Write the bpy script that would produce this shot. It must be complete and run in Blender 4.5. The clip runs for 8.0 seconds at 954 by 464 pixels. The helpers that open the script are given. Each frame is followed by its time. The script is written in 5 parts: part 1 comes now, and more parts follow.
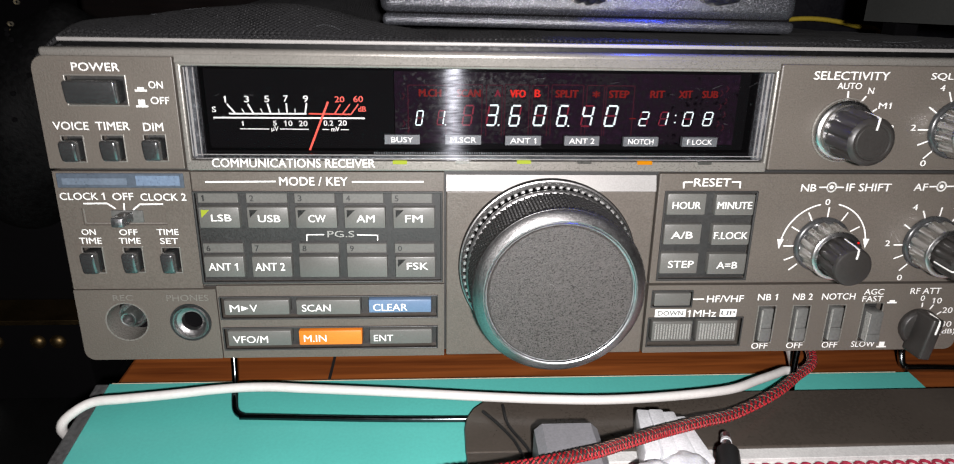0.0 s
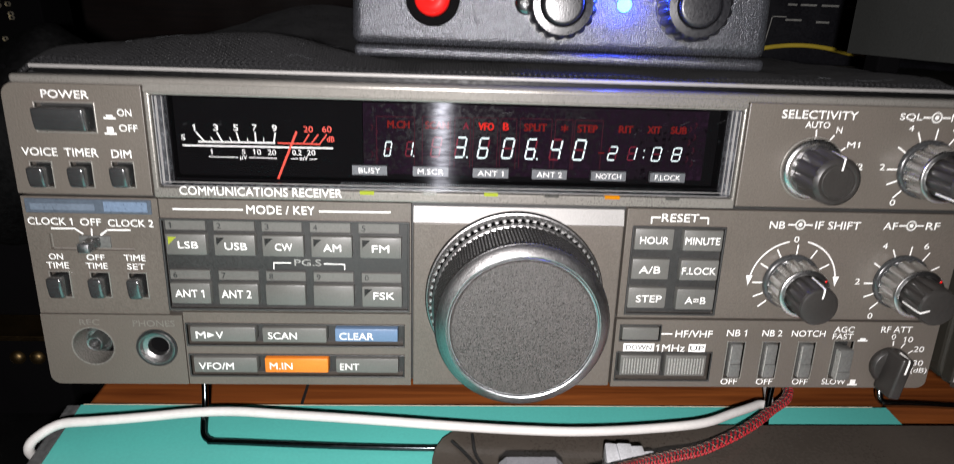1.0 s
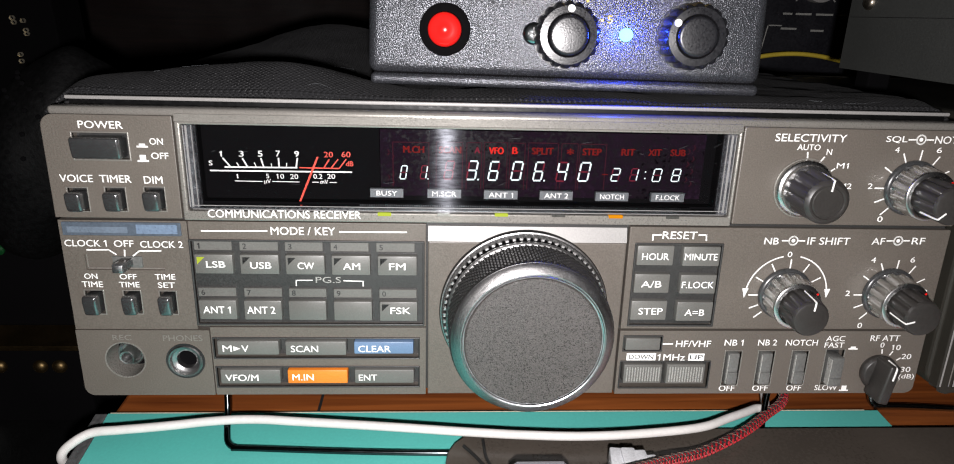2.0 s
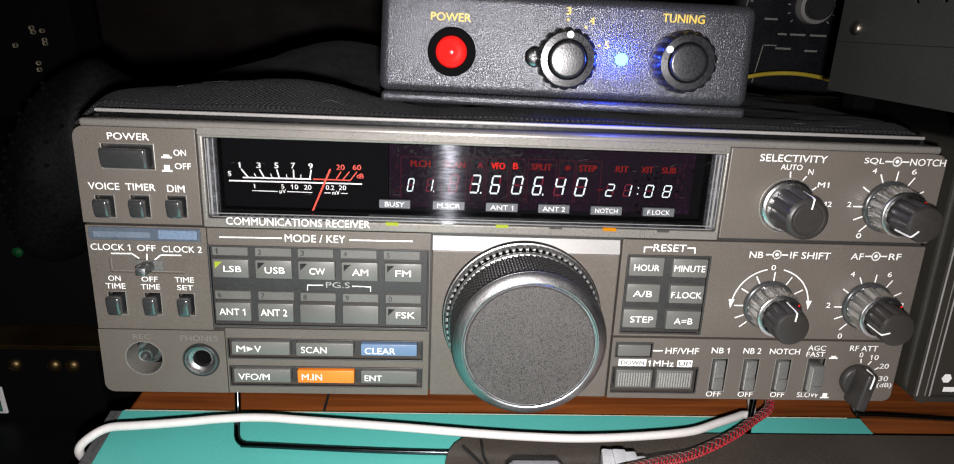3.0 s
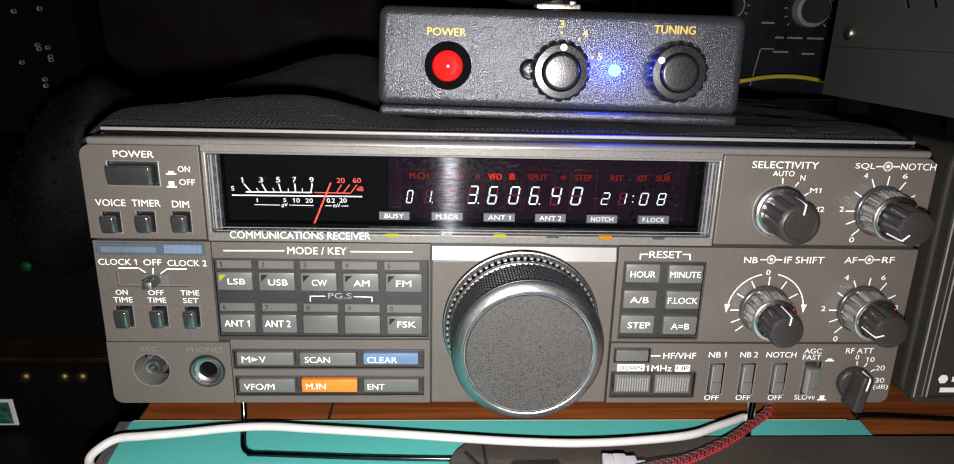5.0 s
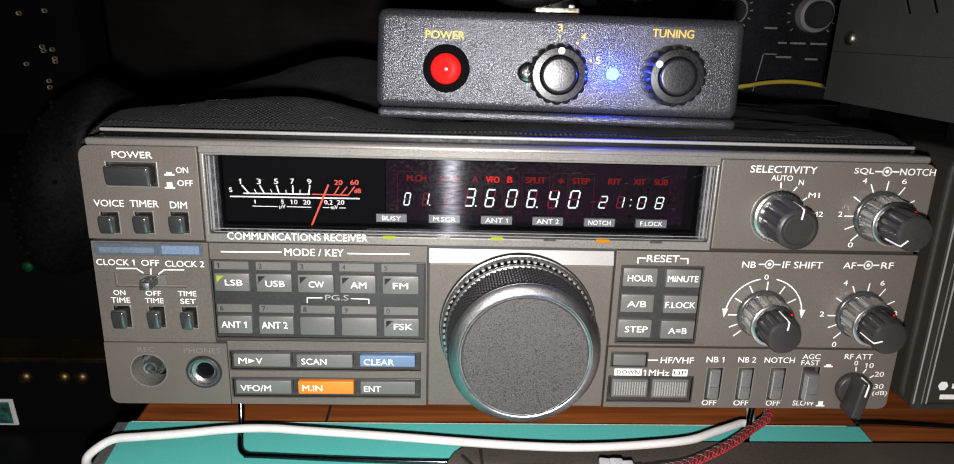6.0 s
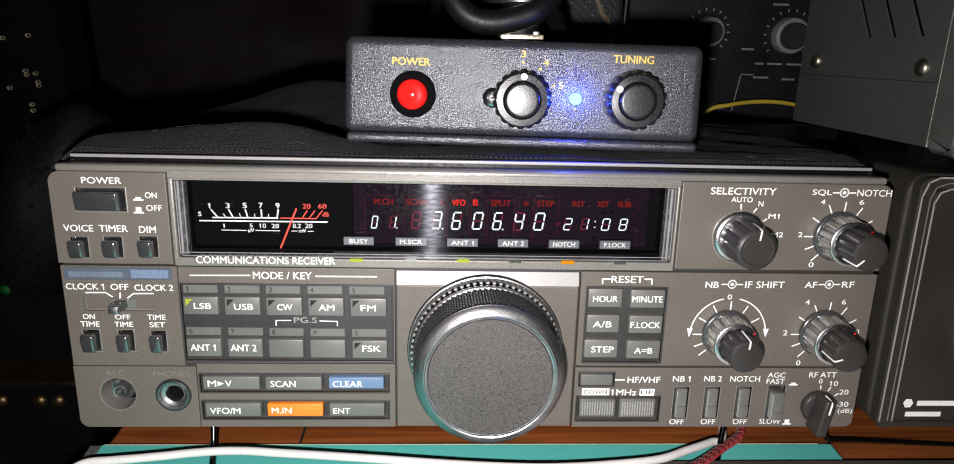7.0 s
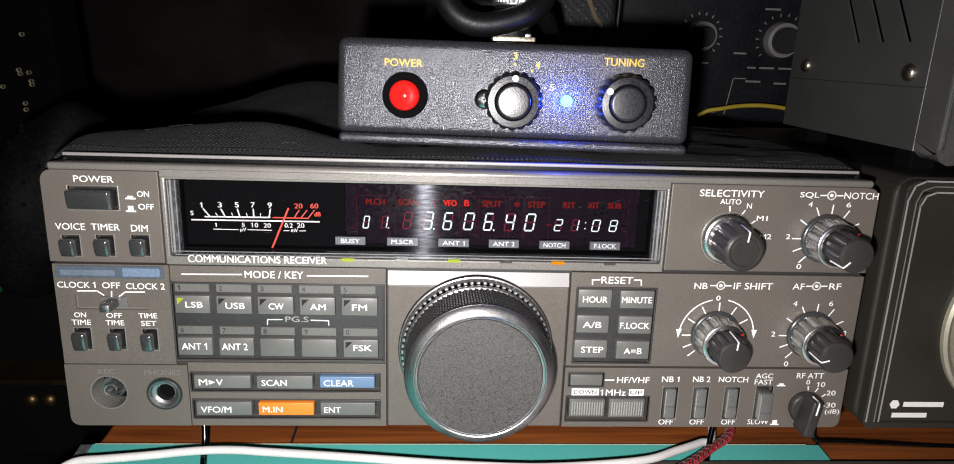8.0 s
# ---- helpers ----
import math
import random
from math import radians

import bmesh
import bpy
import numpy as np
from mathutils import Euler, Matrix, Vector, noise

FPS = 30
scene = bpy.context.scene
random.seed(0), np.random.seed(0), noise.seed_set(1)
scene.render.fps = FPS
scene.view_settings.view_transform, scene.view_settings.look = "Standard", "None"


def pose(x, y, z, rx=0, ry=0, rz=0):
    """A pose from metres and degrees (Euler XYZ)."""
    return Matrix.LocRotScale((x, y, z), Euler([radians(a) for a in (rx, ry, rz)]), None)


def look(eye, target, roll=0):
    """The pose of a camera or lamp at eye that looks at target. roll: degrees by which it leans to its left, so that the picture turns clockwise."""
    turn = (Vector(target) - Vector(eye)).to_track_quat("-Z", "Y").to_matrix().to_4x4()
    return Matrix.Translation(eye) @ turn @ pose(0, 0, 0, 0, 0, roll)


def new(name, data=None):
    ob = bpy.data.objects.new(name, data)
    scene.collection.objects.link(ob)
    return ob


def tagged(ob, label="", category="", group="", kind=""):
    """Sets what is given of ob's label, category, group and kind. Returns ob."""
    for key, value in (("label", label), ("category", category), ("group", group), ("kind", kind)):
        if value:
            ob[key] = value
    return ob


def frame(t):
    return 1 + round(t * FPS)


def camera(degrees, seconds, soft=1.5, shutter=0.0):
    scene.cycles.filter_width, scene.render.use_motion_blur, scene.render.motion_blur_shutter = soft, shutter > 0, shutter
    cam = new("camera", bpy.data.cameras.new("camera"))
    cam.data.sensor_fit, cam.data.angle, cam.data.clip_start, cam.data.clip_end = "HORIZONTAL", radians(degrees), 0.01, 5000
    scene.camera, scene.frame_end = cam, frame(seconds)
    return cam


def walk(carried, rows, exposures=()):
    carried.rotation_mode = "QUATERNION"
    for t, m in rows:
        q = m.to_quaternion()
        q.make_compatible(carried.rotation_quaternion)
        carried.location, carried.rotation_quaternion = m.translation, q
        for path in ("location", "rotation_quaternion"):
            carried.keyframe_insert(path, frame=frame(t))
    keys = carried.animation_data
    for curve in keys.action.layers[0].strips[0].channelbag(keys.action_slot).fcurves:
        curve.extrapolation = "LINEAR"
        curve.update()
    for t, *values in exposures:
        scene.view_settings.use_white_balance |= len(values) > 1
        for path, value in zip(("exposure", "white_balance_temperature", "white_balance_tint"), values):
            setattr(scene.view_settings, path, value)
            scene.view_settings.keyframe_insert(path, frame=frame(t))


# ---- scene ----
# ---- camera ----
K = 0.001                                  # the things below are drawn in millimetres
RACK = pose(0, 0, 0.033, -6, 0, 0)         # the receiver leans back on its wire stand
cam = camera(71.67, 8.0, soft=1.0, shutter=0.5)
PATH = [
    (0, (0.10447, -0.18067, 0.09899), (0.1616, 0.7683, -0.2114), 0.93),
    (0.2, (0.10857, -0.18299, 0.10238), (0.1495, 0.7637, -0.2171), 0.21),
    (0.4, (0.10769, -0.17932, 0.09545), (0.1599, 0.7669, -0.2235), 0.85),
    (0.5, (0.10637, -0.17509, 0.09554), (0.1677, 0.7659, -0.2373), 2.03),
    (0.7, (0.11013, -0.17418, 0.09317), (0.1810, 0.7726, -0.2209), 2.72),
    (0.8, (0.11187, -0.17625, 0.09538), (0.1821, 0.7763, -0.2007), 2.52),
    (1, (0.11501, -0.17955, 0.10452), (0.1658, 0.7752, -0.1883), 1.88),
    (1.2, (0.11232, -0.18183, 0.10653), (0.1681, 0.7745, -0.1802), 1.92),
    (1.5, (0.11117, -0.18362, 0.11007), (0.1645, 0.7691, -0.1892), 1.25),
    (3, (0.10918, -0.19970, 0.11731), (0.1627, 0.7580, -0.1653), 2.40),
    (3.5, (0.10945, -0.20246, 0.12279), (0.1669, 0.7562, -0.1558), 2.18),
    (4, (0.11288, -0.20368, 0.12119), (0.1681, 0.7564, -0.1531), 1.96),
    (4.5, (0.11097, -0.20325, 0.12053), (0.1621, 0.7564, -0.1561), 1.51),
    (6, (0.11337, -0.20337, 0.11979), (0.1527, 0.7585, -0.1507), 1.67),
    (6.5, (0.11709, -0.20656, 0.12208), (0.1582, 0.7604, -0.1295), 1.78),
    (7, (0.12255, -0.20636, 0.12244), (0.1690, 0.7620, -0.1226), 1.44),
    (7.5, (0.12385, -0.20773, 0.12309), (0.1762, 0.7609, -0.1197), 1.74),
    (8, (0.12375, -0.20797, 0.12221), (0.1778, 0.7609, -0.1191), 1.84),
]
walk(cam, [(t, RACK @ look(eye, target, roll)) for t, eye, target, roll in PATH], [(0, -0.1), (1.5, -0.1), (3, -0.05), (8, -0.04)])

# ---- light ----
world = bpy.data.worlds.new("night_room")
scene.world = world
world.use_nodes = True
world.node_tree.nodes["Background"].inputs[0].default_value = (0.55, 0.7, 1.0, 1)
world.node_tree.nodes["Background"].inputs[1].default_value = 0.0012


def lamp(name, where, watts, colour, radius):
    data = bpy.data.lights.new(name, "POINT")
    data.energy, data.color, data.shadow_soft_size = watts, colour, radius
    ob = new(name, data)
    ob.matrix_world = where
    return ob


# the hand-held torch light beside the lens: a small flat diode that faces forwards
torch = bpy.data.lights.new("torch_light", "AREA")
torch.shape, torch.size, torch.energy, torch.color = "DISK", 0.008, 1.25, (1.0, 0.955, 0.962)
new("torch_light", torch).matrix_world = RACK @ pose(0.113, -0.215, 0.105, 78, 0, -1)
# the pilot diode on the tuner box
lamp("pilot_diode_light", RACK @ pose(0.1644, 0.0060, 0.1128), 0.06, (0.02, 0.05, 1.0), 0.0015)


# ---- materials ----
def surface(name, col, rough=0.5, metal=0.0, fine=(1500, 0.12), broad=(40, 0.12), bump=(1500, 0.05), spec=0.5, weave=0, coat=0.0):
    """A painted, moulded or woven surface: two scales of colour variation, grain in the gloss and relief."""
    m = bpy.data.materials.new(name)
    m.use_nodes = True
    n, l = m.node_tree.nodes, m.node_tree.links
    b = n["Principled BSDF"]
    b.inputs["Roughness"].default_value = rough
    b.inputs["Metallic"].default_value = metal
    b.inputs["Specular IOR Level"].default_value = spec
    b.inputs["Coat Weight"].default_value = coat
    co = n.new("ShaderNodeTexCoord")
    total = None
    for scale, amount in (fine, broad):
        t = n.new("ShaderNodeTexNoise")
        t.inputs["Scale"].default_value, t.inputs["Detail"].default_value = scale, 4
        l.new(co.outputs["Object"], t.inputs["Vector"])
        r = n.new("ShaderNodeMapRange")
        r.inputs["From Min"].default_value, r.inputs["From Max"].default_value = 0.3, 0.7
        r.inputs["To Min"].default_value, r.inputs["To Max"].default_value = 1 - amount, 1 + amount
        l.new(t.outputs["Fac"], r.inputs["Value"])
        if total is None:
            total = r.outputs["Result"]
        else:
            k = n.new("ShaderNodeMath")
            k.operation = "MULTIPLY"
            l.new(total, k.inputs[0]), l.new(r.outputs["Result"], k.inputs[1])
            total = k.outputs["Value"]
    k = n.new("ShaderNodeVectorMath")
    k.operation = "SCALE"
    k.inputs[0].default_value = col
    l.new(total, k.inputs["Scale"])
    l.new(k.outputs["Vector"], b.inputs["Base Color"])
    k = n.new("ShaderNodeMath")
    k.operation = "MULTIPLY"
    k.inputs[1].default_value = rough
    l.new(total, k.inputs[0])
    l.new(k.outputs["Value"], b.inputs["Roughness"])
    if bump[1]:
        if weave:
            h = n.new("ShaderNodeTexWave")
            h.inputs["Scale"].default_value = weave
            g = n.new("ShaderNodeTexWave")
            h.bands_direction = g.bands_direction = "DIAGONAL"
            g.inputs["Scale"].default_value = weave
            flip = n.new("ShaderNodeMapping")
            flip.inputs["Scale"].default_value = (-1, 1, 1)
            l.new(co.outputs["Object"], flip.inputs["Vector"])
            l.new(co.outputs["Object"], h.inputs["Vector"]), l.new(flip.outputs["Vector"], g.inputs["Vector"])
            k = n.new("ShaderNodeMath")
            k.operation = "MULTIPLY"
            l.new(h.outputs["Fac"], k.inputs[0]), l.new(g.outputs["Fac"], k.inputs[1])
            height = k.outputs["Value"]
        else:
            h = n.new("ShaderNodeTexNoise")
            h.inputs["Scale"].default_value, h.inputs["Detail"].default_value = bump[0], 3
            l.new(co.outputs["Object"], h.inputs["Vector"])
            height = h.outputs["Fac"]
        u = n.new("ShaderNodeBump")
        u.inputs["Strength"].default_value, u.inputs["Distance"].default_value = bump[1], 0.0004
        l.new(height, u.inputs["Height"])
        l.new(u.outputs["Normal"], b.inputs["Normal"])
    return m


def glowing(name, col, strength):
    m = bpy.data.materials.new(name)
    m.use_nodes = True
    b = m.node_tree.nodes["Principled BSDF"]
    b.inputs["Base Color"].default_value = (*[0.1 * c for c in col], 1)
    b.inputs["Roughness"].default_value, b.inputs["Specular IOR Level"].default_value = 0.8, 0.1
    b.inputs["Emission Color"].default_value = (*col, 1)
    b.inputs["Emission Strength"].default_value = strength
    return m


def timber(name, dark, light, rough=0.35):
    m = surface(name, light, rough, fine=(900, 0.1), broad=(12, 0.2), bump=(400, 0.08))
    n, l = m.node_tree.nodes, m.node_tree.links
    co, mp, t, ramp = n.new("ShaderNodeTexCoord"), n.new("ShaderNodeMapping"), n.new("ShaderNodeTexNoise"), n.new("ShaderNodeValToRGB")
    mp.inputs["Scale"].default_value = (12, 260, 260)
    t.inputs["Scale"].default_value, t.inputs["Detail"].default_value, t.inputs["Distortion"].default_value = 1.0, 6, 0.6
    ramp.color_ramp.elements[0].color, ramp.color_ramp.elements[1].color = (*dark, 1), (*light, 1)
    ramp.color_ramp.elements[0].position, ramp.color_ramp.elements[1].position = 0.3, 0.7
    l.new(co.outputs["Object"], mp.inputs["Vector"]), l.new(mp.outputs["Vector"], t.inputs["Vector"])
    l.new(t.outputs["Fac"], ramp.inputs["Fac"]), l.new(ramp.outputs["Color"], n["Principled BSDF"].inputs["Base Color"])
    return m


PAINT = surface("grey_panel_paint", (0.113, 0.098, 0.083), 0.42, fine=(2200, 0.15), broad=(35, 0.07), bump=(2200, 0.16))
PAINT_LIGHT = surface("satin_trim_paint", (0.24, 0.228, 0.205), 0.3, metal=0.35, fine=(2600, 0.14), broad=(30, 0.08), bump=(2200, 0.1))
DARK_PAINT = surface("dark_key_field_paint", (0.028, 0.028, 0.027), 0.5, fine=(2500, 0.2), bump=(2500, 0.1))
CASE = surface("dark_steel_case_paint", (0.03, 0.03, 0.031), 0.4, fine=(1800, 0.15), bump=(1800, 0.15))
INK = surface("white_printing_ink", (0.86, 0.85, 0.82), 0.55, fine=(1500, 0.05), broad=(60, 0.06), bump=(10, 0))
INK_RED = surface("red_printing_ink", (0.75, 0.06, 0.03), 0.5, bump=(10, 0))
INK_DARK = surface("black_printing_ink", (0.02, 0.02, 0.02), 0.5, bump=(10, 0))
INK_YELLOW = surface("yellow_printing_ink", (0.62, 0.42, 0.04), 0.5, bump=(10, 0))
KEYGREY = surface("grey_key_plastic", (0.124, 0.122, 0.112), 0.42, fine=(2400, 0.1), bump=(2400, 0.08))
KEYORANGE = surface("orange_key_plastic", (0.72, 0.2, 0.02), 0.4, fine=(2400, 0.08), bump=(2400, 0.06))
KEYBLUE = surface("blue_key_plastic", (0.125, 0.195, 0.31), 0.4, fine=(2400, 0.08), bump=(2400, 0.06))
WIRE = surface("dark_plated_wire", (0.06, 0.07, 0.074), 0.16, metal=1.0, fine=(600, 0.1), bump=(600, 0.02))
GLOSSGREY = surface("smooth_dark_button_plastic", (0.04, 0.041, 0.042), 0.27, fine=(900, 0.1), bump=(900, 0.02), coat=0.6)
BLACK = surface("black_plastic", (0.018, 0.018, 0.018), 0.45, fine=(1800, 0.2), bump=(1800, 0.12))
KNURLED = surface("silvered_knob_ring", (0.66, 0.66, 0.65), 0.28, metal=1.0, fine=(2200, 0.05), broad=(90, 0.05), bump=(2200, 0.03))
KNOB = surface("charcoal_knob_plastic", (0.028, 0.0255, 0.0235), 0.4, fine=(1500, 0.12), bump=(1500, 0.06))
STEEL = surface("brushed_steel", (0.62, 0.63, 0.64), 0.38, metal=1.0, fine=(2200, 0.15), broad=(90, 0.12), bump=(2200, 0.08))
CHROME = surface("dark_chrome", (0.42, 0.45, 0.46), 0.2, metal=1.0, fine=(600, 0.1), bump=(600, 0.02))
DIALCAP = surface("speckled_dial_face", (0.057, 0.051, 0.048), 0.42, metal=0.0, fine=(3200, 0.7), broad=(60, 0.06), bump=(3000, 0.6))
DIALRIM = surface("satin_dial_rim", (0.36, 0.354, 0.35), 0.37, metal=1.0, fine=(2600, 0.2), bump=(2600, 0.1))
TOOTH = surface("satin_tooth_metal", (0.5, 0.5, 0.49), 0.4, metal=1.0, fine=(2600, 0.2), bump=(2600, 0.1))
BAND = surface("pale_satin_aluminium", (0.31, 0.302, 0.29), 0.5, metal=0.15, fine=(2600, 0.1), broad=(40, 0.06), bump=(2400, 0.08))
BADGE = surface("blue_grey_badge", (0.105, 0.13, 0.165), 0.3, metal=0.3)
BADGE_BAR = surface("pale_badge_bar", (0.17, 0.21, 0.265), 0.3, metal=0.3)
BADGE_BLOCK = surface("pale_blue_badge_block", (0.2, 0.27, 0.38), 0.3, metal=0.3)
# the purple in this tone carries the window's glare haze
VFD_BACK = surface("display_backing", (0.0066, 0.003, 0.0066), 0.9, spec=0.08, fine=(700, 0.7), broad=(60, 0.5), bump=(10, 0))
METER_BLACK = surface("dull_black_scale_card", (0.003, 0.0028, 0.0032), 0.95, spec=0.06, bump=(10, 0))
GHOST = surface("unlit_display_segment", (0.12, 0.012, 0.022), 0.9, spec=0.08, bump=(10, 0))
GHOST_LINE = surface("faint_display_outline", (0.032, 0.006, 0.011), 0.9, spec=0.08, bump=(10, 0))
GHOST_DUST = surface("pale_dust", (0.06, 0.06, 0.065), 0.8, bump=(10, 0))
DIGIT = glowing("lit_display_segment", (0.86, 1.0, 1.0), 1.5)
RED_ON = glowing("lit_red_word", (1.0, 0.03, 0.02), 0.9)
# unlit words, with a faint glow added to lift their red
RED_DIM = glowing("dim_red_word", (1.0, 0.04, 0.03), 0.025)
LED_GREEN = glowing("lit_green_diode", (0.62, 0.72, 0.07), 0.8)
LED_ORANGE = glowing("lit_orange_diode", (1.0, 0.35, 0.0), 0.7)
LED_BLUE = glowing("lit_blue_diode", (0.13, 0.5, 1.0), 5.5)
# unlit lamp made pale to carry the glint on its front
LED_OFF = surface("glinting_unlit_diode", (0.24, 0.24, 0.22), 0.25)
LED_DARK = surface("dark_unlit_diode", (0.05, 0.05, 0.045), 0.3)
PLATE_GREY = surface("grey_legend_plate", (0.105, 0.112, 0.118), 0.5)
ACRYL = surface("clear_window_edge", (0.12, 0.123, 0.13), 0.2, metal=0.3, fine=(2600, 0.35), broad=(400, 0.5), bump=(700, 0.5), spec=0.8)
POT = surface("stippled_box_enamel", (0.066, 0.069, 0.078), 0.25, metal=0.6, fine=(2600, 0.35), broad=(40, 0.08), bump=(2900, 0.5), spec=0.7)
LEVER = surface("grey_lever_plastic", (0.12, 0.12, 0.114), 0.22, fine=(1500, 0.15), bump=(1200, 0.05))
BUTTON = surface("satin_metallised_button", (0.2, 0.203, 0.205), 0.24, metal=0.85, fine=(1500, 0.12), broad=(120, 0.12), bump=(1200, 0.03))
GRIP = surface("ribbed_dark_grip", (0.015, 0.0145, 0.014), 0.36, fine=(1800, 0.15), bump=(1800, 0.1))
REDBUTTON = surface("red_button_plastic", (0.75, 0.012, 0.01), 0.18, fine=(300, 0.05), bump=(10, 0))
CLOTH = surface("black_woven_fabric", (0.0056, 0.0056, 0.0066), 0.9, fine=(2500, 0.5), broad=(50, 0.25), bump=(1, 1.0), weave=380)
TEAL = surface("teal_board", (0.115, 0.55, 0.485), 0.42, fine=(900, 0.04), broad=(14, 0.07), bump=(700, 0.05))
BOARD_EDGE = surface("grey_board_edge", (0.08, 0.08, 0.08), 0.8, fine=(700, 0.3), bump=(700, 0.4))
WOOD = timber("orange_stained_timber", (0.12, 0.03, 0.008), (0.33, 0.095, 0.022))
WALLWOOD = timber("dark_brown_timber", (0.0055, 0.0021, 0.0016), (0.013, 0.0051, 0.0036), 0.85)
WHITE_PVC = surface("white_cable_sheath", (0.74, 0.72, 0.69), 0.4, fine=(700, 0.04), broad=(60, 0.06), bump=(500, 0.05))
WHITE_NYLON = surface("white_nylon", (0.72, 0.73, 0.75), 0.45, broad=(120, 0.1), bump=(500, 0.15))
BRAID_RED = surface("red_braid_thread", (0.36, 0.006, 0.013), 0.6, fine=(2500, 0.35), bump=(2500, 0.4))
BRAID_BLACK = surface("black_braid_thread", (0.02, 0.015, 0.015), 0.7, bump=(2500, 0.4))
BRAID_PALE = surface("pale_braid_thread", (0.5, 0.32, 0.22), 0.6, bump=(2500, 0.4))
BROWNPLASTIC = surface("dark_brown_grey_plastic", (0.075, 0.063, 0.052), 0.3, fine=(800, 0.1), broad=(30, 0.15), bump=(300, 0.12))
ADAPTER = surface("mid_grey_plastic", (0.24, 0.24, 0.255), 0.5, bump=(1500, 0.1))
GREYSTEEL = surface("grey_green_painted_steel", (0.047, 0.049, 0.046), 0.5, fine=(900, 0.08), broad=(25, 0.08), bump=(900, 0.1))
SPEAKER = surface("dark_olive_speaker_plastic", (0.026, 0.024, 0.019), 0.42, fine=(1800, 0.12), bump=(1800, 0.12))
PAPER = surface("off_white_paper", (0.7, 0.7, 0.68), 0.7, bump=(600, 0.1))
RUG_RED = surface("red_lace_thread", (0.4, 0.025, 0.06), 0.8, fine=(1500, 0.3), bump=(1500, 0.3))
LEATHER = surface("black_perforated_leatherette", (0.0032, 0.0032, 0.0033), 0.6, spec=0.12, fine=(500, 0.2), bump=(600, 0.5))
DEEPBLACK = surface("matt_black_enamel", (0.0035, 0.0035, 0.0036), 0.5, fine=(900, 0.2), bump=(900, 0.1), spec=0.25)
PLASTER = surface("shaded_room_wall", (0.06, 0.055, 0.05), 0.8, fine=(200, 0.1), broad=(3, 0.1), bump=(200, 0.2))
YELLOW = surface("yellow_cable_sheath", (0.6, 0.45, 0.05), 0.4)
GREEN_GLINT = surface("dark_green_lens", (0.004, 0.05, 0.012), 0.3, bump=(10, 0))
DULL_BRASS = surface("tarnished_brass", (0.16, 0.11, 0.05), 0.45, metal=1.0, bump=(800, 0.1))
NICKEL = surface("pale_nickel_plate", (0.85, 0.78, 0.6), 0.35, metal=0.8, fine=(900, 0.25), bump=(900, 0.2))
# black panel with the blue light that falls on it mixed into its colour
BLUELIT_BLACK = surface("blue_lit_black_panel", (0.0075, 0.0075, 0.011), 0.5, fine=(900, 0.2), bump=(900, 0.1))
CREAM = surface("bare_cream_board", (0.5, 0.44, 0.33), 0.7, fine=(700, 0.2), bump=(500, 0.2))
BEZEL = surface("dark_grey_bezel_plastic", (0.06, 0.059, 0.054), 0.45, fine=(1800, 0.15), bump=(1600, 0.2))
RINGMETAL = surface("pale_warm_ring_metal", (0.4, 0.37, 0.28), 0.4, metal=0.3, fine=(1800, 0.15), bump=(1600, 0.1))
TAN_CORD = surface("tan_cord_thread", (0.2, 0.155, 0.1), 0.7, fine=(2500, 0.3), bump=(2500, 0.4))
PALE_SCREW = surface("pale_plated_screw", (0.46, 0.41, 0.33), 0.35, metal=1.0, bump=(800, 0.05))


